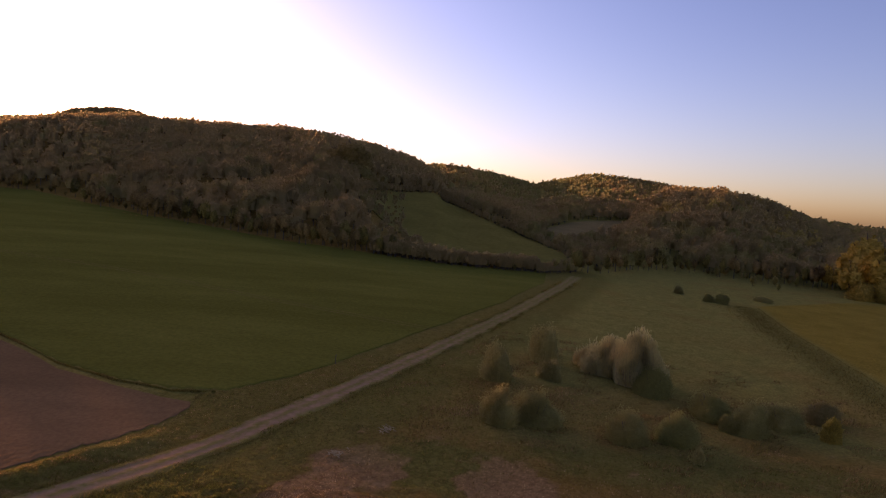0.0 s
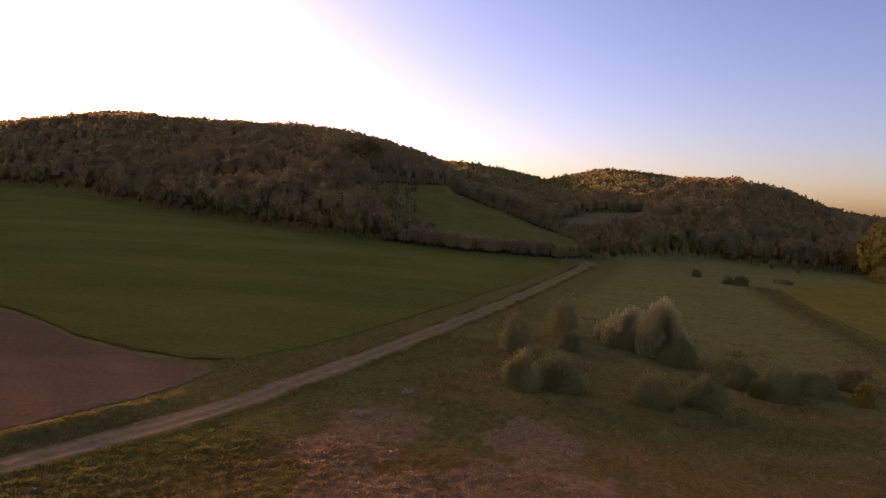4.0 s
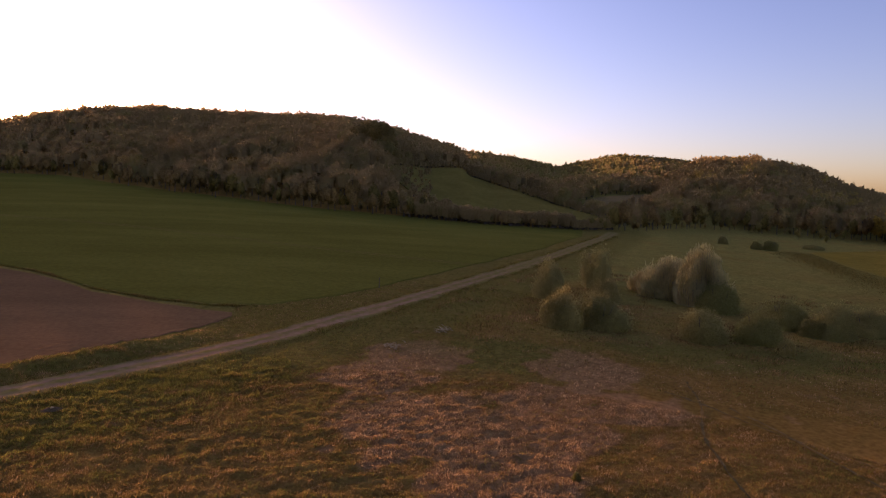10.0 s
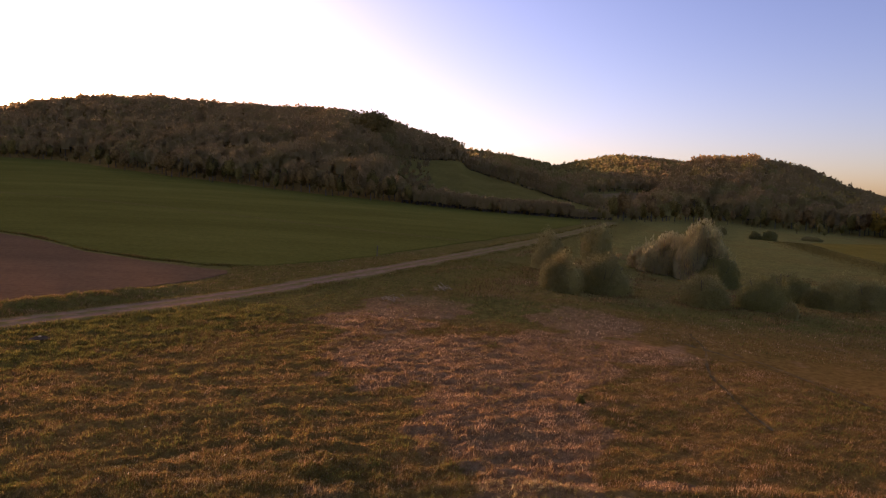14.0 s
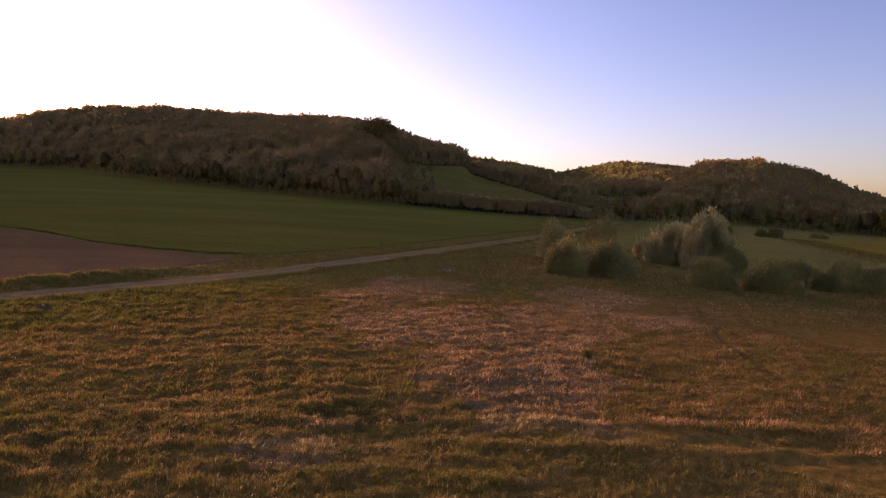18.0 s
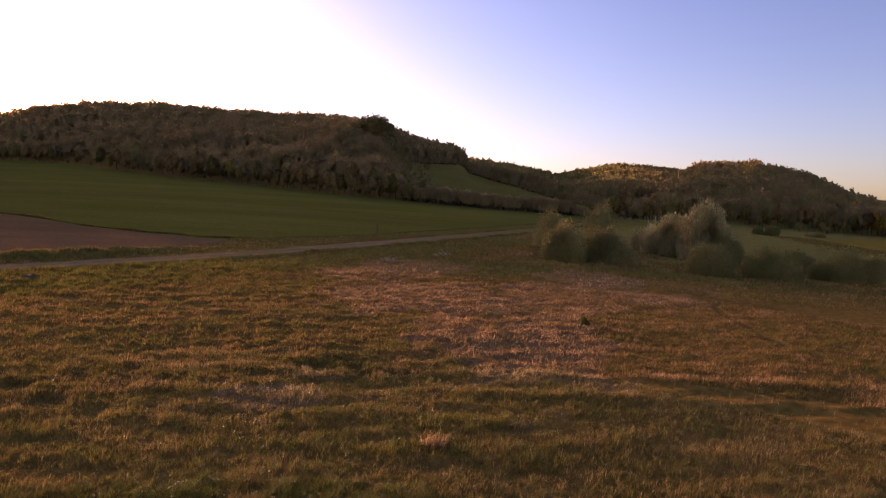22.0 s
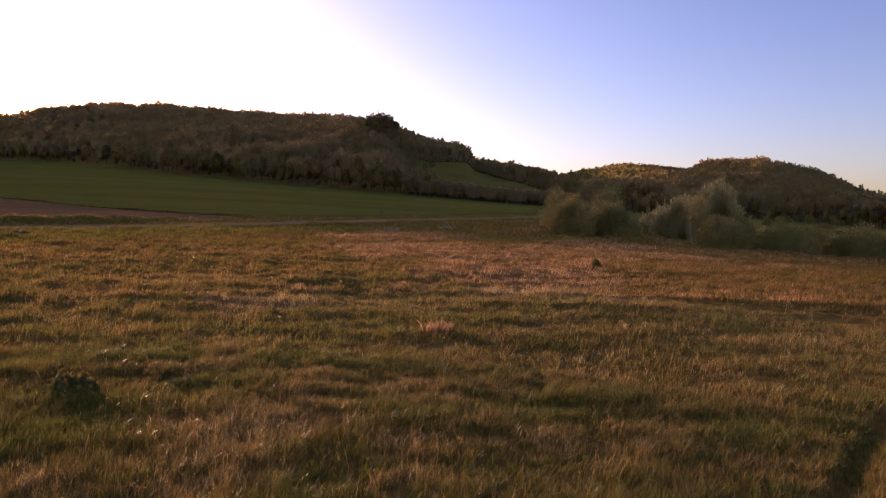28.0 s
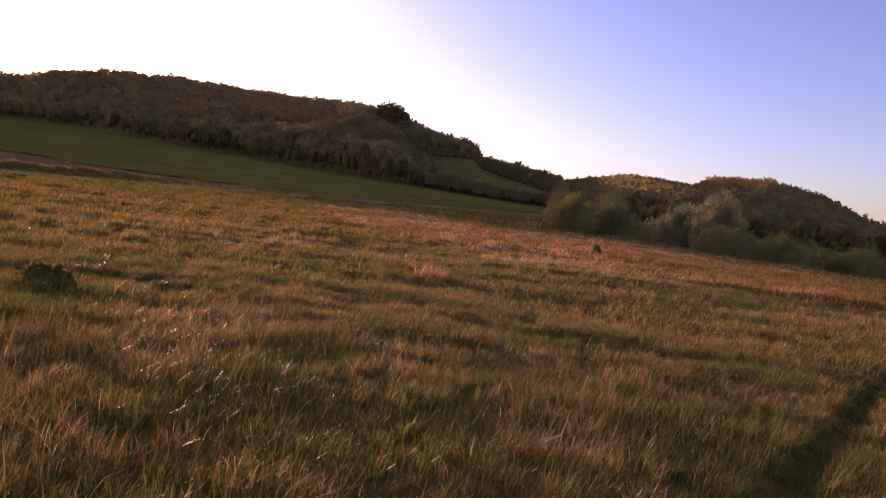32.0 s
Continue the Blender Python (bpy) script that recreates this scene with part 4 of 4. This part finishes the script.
def grass(name, b0, b1, r0, r1, density, tall, thick, parts, seed, label, ripe=0.0):
    """Grass blades in tussocks, as one mesh."""
    g = np.random.default_rng(seed)
    x, y = scatter(b0, b1, r0, r1, 1.0 / density, seed)
    # fewer towards the edges of the zone, where the next one takes over
    r = np.hypot(x, y)
    keep = g.uniform(size=len(x)) < np.clip((r - r0) / (0.3 * r0), 0, 1) * np.clip((r1 - r) / (0.23 * r1), 0, 1)
    x, y = x[keep], y[keep]
    # drawn together into tussocks
    cell = 0.34 + 0.008 * r0
    u = 0.6 * x - 0.35 * y + 0.9 * cell * ripple(x, y, 3.1 * cell, name + "u")
    v = 0.5 * x + 0.87 * y + 0.9 * cell * ripple(x, y, 2.7 * cell, name + "v")
    i, j = np.floor(u / cell), np.floor(v / cell)
    du = (i + 0.15 + 0.7 * ((np.sin(i * 12.99 + j * 78.23) * 43758.5) % 1)) * cell - u
    dv = (j + 0.15 + 0.7 * ((np.sin(i * 39.35 + j * 11.13) * 24634.6) % 1)) * cell - v
    pull = g.uniform(0, 0.6, len(x))
    x, y = x + (0.87 * du + 0.35 * dv) * pull, y + (0.6 * dv - 0.5 * du) * pull
    own = (np.sin(i * 7.13 + j * 157.3) * 9631.7) % 1
    r, b = np.hypot(x, y), bearing(x, y)
    soil = r > np.interp(b, SOIL_B, SOIL_IN, 1e4, 1e4) - 0.6
    crop = r > np.interp(b, CROP_B, CROP_IN, 1e4, 1e4) - 0.4
    keep = ~(soil | crop) & (np.abs(off_track(x, y)) > 1.5)
    keep &= g.uniform(size=len(x)) > 0.8 * beside(x, y, PATHS, 0.3)
    x, y, own = x[keep], y[keep], own[keep]
    n = len(x)
    straw = withered(x, y)
    swath = np.sin(2 * np.pi * (y - 0.18 * x) / 2.3 + 1.5 * ripple(x, y, 7, "swath"))
    swell = 0.3 * ripple(x, y, 0.8, "clump") + 0.25 * ripple(x * 0.7, y, 1.35, "mound") + 0.32 * ripple(x, y, 2.4, "sward") + 0.12 * swath + 0.7 * (own - 0.5)
    h = tall * np.clip(1 + (0.4 + 0.35 * soft_step(np.hypot(x, y), 8, 18)) * swell, 0.3, 2.2) * g.uniform(0.55, 1.25, n)
    trail = np.maximum(1.0 * beside(x, y, RUT, 0.19), 0.5 * beside(x, y, PATHS, 0.28))
    ridge = beside(x, y, RIDGES, 0.5)
    h *= 1 - 0.5 * trail + 0.2 * ridge
    tone = 0.34 + 0.3 * (own - 0.5) + 0.13 * ripple(x * 0.5, y, 1.6, "hue fine") + (0.26 - 0.1 * soft_step(np.hypot(x, y), 10, 16)) * ripple(x, y, 2.6, "hue") + 0.12 * soft_step(x - 0.1 * y, 4, 9) + 0.12 * ripple(x, y, 11, "hue wide") + 0.42 * straw + 0.12 * ridge - 0.04 * trail + g.normal(0, 0.18, n)
    tone -= 0.12 * ripple(x * 0.85, y, 0.62, "tussock") + 0.1 * ripple(x * 0.7, y, 1.35, "mound")
    tone -= 0.3 * (1 - soft_step(np.abs(off_track(x, y) - 6.5), 3, 8)) * (y > 20)
    tone -= 0.2 * (1 - soft_step(np.hypot((x - 3.5) / 7, (y - 53) / 7.5), 0.6, 1.1))
    tone -= 0.2 * (1 - soft_step(np.hypot((x - 32) / 26, (y - 56.5 - 0.05 * x) / 5.5), 0.6, 1.1))
    tone -= 0.22 * (1 - soft_step(np.hypot((x - 0.8) / 2.2, (y - 10.2) / 1.6) + 0.25 * ripple(x, y, 1.2, "weedy"), 0.6, 1.1))
    tone = np.clip(tone + 0.6 * ripe, 0, 1)
    z = land(x, y) + relief(x, y) - 0.03
    return blades(name, g, x, y, z, h, tone, thick, parts, label, "stuff", BLADES if thick < 0.01 else SWARD)


grass("short_grass", -42, 42, 4.2, 14, 2700, 0.19, 0.0056, 2, 51, "short yellowing meadow grass with bent blades", -0.28)
grass("meadow_grass", -42, 42, 7.5, 25, 600, 0.17, 0.0098, 2, 52, "yellowing meadow grass in tussocks", -0.06)
grass("broadleaf_weeds", -30, 34, 7.0, 19, 110, 0.15, 0.02, 2, 67, "low dark broad-leaved weeds among the grass", -0.4)
grass("rough_grass", -43, 43, 18, 52, 230, 0.17, 0.028, 1, 53, "rough withered grass in tussocks", -0.06)
grass("distant_grass", -46, 46, 38, 100, 30, 0.18, 0.06, 1, 54, "rough grass in the shaded hollow", -0.04)
grass("seed_stalks", -42, 42, 4.2, 11, 110, 0.25, 0.0032, 3, 55, "pale ripe grass stalks standing above the meadow", 1.0)
grass("ripe_stalks", -48, 48, 8, 30, 9, 0.27, 0.007, 2, 56, "pale ripe grass stalks standing above the meadow", 1.0)
grass("side_grass", 42, 318, 0.05, 12, 50, 0.16, 0.025, 1, 66, "short meadow grass around the landing place", -0.15)
grass("verge_grass", -50, -16, 32, 66, 95, 0.24, 0.034, 1, 57, "yellow-green grass on the bank beside the track", -0.2)

grass("landing_grass", -42, 42, 0.3, 5.6, 160, 0.17, 0.016, 1, 68, "short meadow grass around the landing place", -0.2)

# a strip of grass, added to stand in for the crop edge's dark ditch
g = np.random.default_rng(58)
b = g.uniform(-40, -19, 9000)
r = np.interp(b, CROP_B, CROP_IN) - 0.9 + g.normal(0, 0.16, 9000)
x, y = r * np.sin(np.radians(b)), r * np.cos(np.radians(b))
rank = ripple(x, y, 9, "rank")
blades("margin_grass", g, x, y, land(x, y) + relief(x, y) - 0.03, (0.3 + 0.2 * rank) * g.uniform(0.6, 1.2, 9000), np.clip(0.22 + 0.15 * rank, 0, 1), 0.09, 1, "grass strip standing in for the dark ditch line along the crop")


# tufts along both edges of the track and on its crown
g = np.random.default_rng(71)
n = 42000
y = g.uniform(30, 192, n)
d = np.where(g.uniform(size=n) < 0.3, g.normal(0, 0.16, n), np.where(g.uniform(size=n) < 0.6, 1.0, -1.0) * (1.25 + np.abs(g.normal(0, 0.7, n))))
x = np.interp(y, way_y, way_x) + d / 0.85
low = np.abs(d) < 0.6
patchy = np.clip(0.7 + 0.5 * ripple(x, y, 5, "edge tufts"), 0.2, 1.5)
blades("track_grass", g, x, y, land(x, y) + relief(x, y) - 0.02, np.where(low, 0.12, 0.34) * patchy * g.uniform(0.5, 1.2, n), np.clip(0.2 + 0.15 * ripple(x, y, 6, "edge hue") + g.normal(0, 0.1, n), 0, 1), 0.07, 1, "green grass tufts along the edges of the track")

# taller weeds in patches between the bushes
g = np.random.default_rng(59)
x, y = scatter(-4, 44, 58, 116, 0.07, 60)
keep = (ripple(x, y, 8, "weeds") + 0.5 * ripple(x * 0.5, y, 2.5, "weeds fine") > 0.35) & (off_track(x, y) > 4)
x, y = x[keep], y[keep]
tall = 0.3 + 0.25 * np.clip(ripple(x, y, 8, "weeds"), 0, 1)
blades("hollow_weeds", g, x, y, land(x, y) + relief(x, y) - 0.03, tall * g.uniform(0.5, 1.2, len(x)), np.clip(0.55 + 0.2 * ripple(x, y, 13, "weeds hue") + g.normal(0, 0.1, len(x)), 0, 1), 0.08, 1, "brown and green weeds in patches between the bushes")

# a dark strip of rank weeds before the far stubble field
y = g.uniform(80, 178, 16000)
x = np.interp(y, (60, 98, 144, 182, 215), (70, 78.6, 87.5, 98, 150)) - 5 + np.clip(g.normal(0, 3.2, 16000), -8, 4.5)
blades("weed_strip", g, x, y, land(x, y) + relief(x, y) - 0.03, 0.28 * g.uniform(0.5, 1.2, 16000), np.clip(0.26 + g.normal(0, 0.05, 16000), 0, 1), 0.12, 1, "dark green strip of rank weeds beside the far field")


def tuft(x, y, wide, tall, count, tone, label, seed, thick=0.012, material=SWARD):
    """One tuft of dry blades spreading from a stool."""
    g = np.random.default_rng(seed)
    d, a = wide * 0.5 * np.sqrt(g.uniform(0, 1, count)), g.uniform(0, 2 * np.pi, count)
    px, py = d * np.cos(a), d * np.sin(a)
    ob = blades("grass_tuft", g, px, py, 0 * px - 0.04, tall * g.uniform(0.5, 1.1, count), np.clip(tone + g.normal(0, 0.1, count), 0, 1), thick, 2, label, "", material)
    tagged(ob, label, "grass tuft")
    ob.matrix_basis = pose(x, y, float(land(x, y) + relief(np.array(x), np.array(y))))
    return ob


tuft(-0.35, 14.6, 0.55, 0.42, 260, 0.88, "pale pinkish tuft of dead grass standing in the meadow", 61)
tuft(2.1, 9.4, 0.4, 0.26, 150, 0.62, "small straw-coloured tuft of dead grass", 62)
for k, (x, y, w, h) in enumerate(((-1.75, 6.8, 0.6, 0.3), (1.65, 7.3, 0.55, 0.3), (-2.9, 9.6, 0.7, 0.3), (-1.2, 8.7, 0.5, 0.26), (0.3, 7.5, 0.45, 0.27), (2.6, 9.0, 0.5, 0.26), (-3.4, 7.6, 0.6, 0.3), (0.9, 6.3, 0.4, 0.26), (-0.6, 12.0, 0.6, 0.28), (-4.0, 12.4, 0.8, 0.32))):
    ob = tuft(x, y, w, h, int(900 * w), 0.36, "yellow-green tussock of long bent grass", 80 + k, 0.005, BLADES)
    tagged(ob, group="grass tussocks")


def dead_leaf(x, y, length, spin, seed):
    """A long withered leaf, curled along its midrib, lying on the grass."""
    g = np.random.default_rng(seed)
    u = np.linspace(0, 1, 13)
    w = 0.028 * np.sin(np.pi * np.clip(u * 0.92 + 0.08, 0, 1)) ** 0.7
    mid = np.stack([length * (u - 0.5), 0.05 * np.sin(4 * u), 0.15 + 0.02 * np.sin(5 * u + 1)], -1)
    rows = [mid + np.stack([0 * u, s * w, 0.35 * abs(s) * w], -1) for s in (-1, 0, 1)]
    v = np.stack(rows, 1).reshape(-1, 3)
    ob = new("dead_leaf", from_arrays("dead_leaf", v, sheet(u, (0, 1, 2)), HUSK, True))
    tagged(ob, "long pale withered leaf lying on the grass", "leaf")
    ob.matrix_basis = pose(x, y, float(land(x, y) + relief(np.array(x), np.array(y))), 0, -28 + g.uniform(-4, 4), spin)


dead_leaf(1.12, 6.4, 0.2, 62, 63)

# a mound of earth with a stone, standing in for an unidentified dark spot
heap = tagged(new("earth_heap"), "small dark mound standing in for a dark spot beside the track", "earth heap")
g = np.random.default_rng(65)
u, a = np.linspace(0, 1, 9), np.linspace(0, 2 * np.pi, 25)
U, A = np.meshgrid(u, a, indexing="ij")
rim = 1 + 0.2 * np.sin(2 * A + 1) + 0.1 * np.sin(5 * A)
px, py = 0.55 * U * rim * np.cos(A), 0.42 * U * rim * np.sin(A)
pz = 0.15 * (1 - U**2) * (1 + 0.2 * ripple(px, py, 0.35, "heap")) - 0.06 * U
part("earth", from_arrays("earth", np.stack([px, py, pz], -1).reshape(-1, 3), sheet(u, a), EARTH, True), heap)
k = np.linspace(0, np.pi, 7)
v = np.concatenate([np.stack([0.1 * np.sin(s) * np.cos(a[:-1:3]) * (1 + 0.2 * np.cos(3 * a[:-1:3])), 0.08 * np.sin(s) * np.sin(a[:-1:3]), 0 * a[:-1:3] - 0.06 * np.cos(s)], -1) for s in k]) + (0.05, -0.12, 0.15)
f = [(i * 8 + j, i * 8 + (j + 1) % 8, (i + 1) * 8 + (j + 1) % 8, (i + 1) * 8 + j) for i in range(6) for j in range(8)]
part("stone", from_arrays("stone", v, f, STONE, True), heap, "pale stone on the heap")
heap.matrix_basis = pose(-25.3, 35.9, float(land(-25.3, 35.9) + relief(np.array(-25.3), np.array(35.9))) + 0.06, 0, 0, 20)
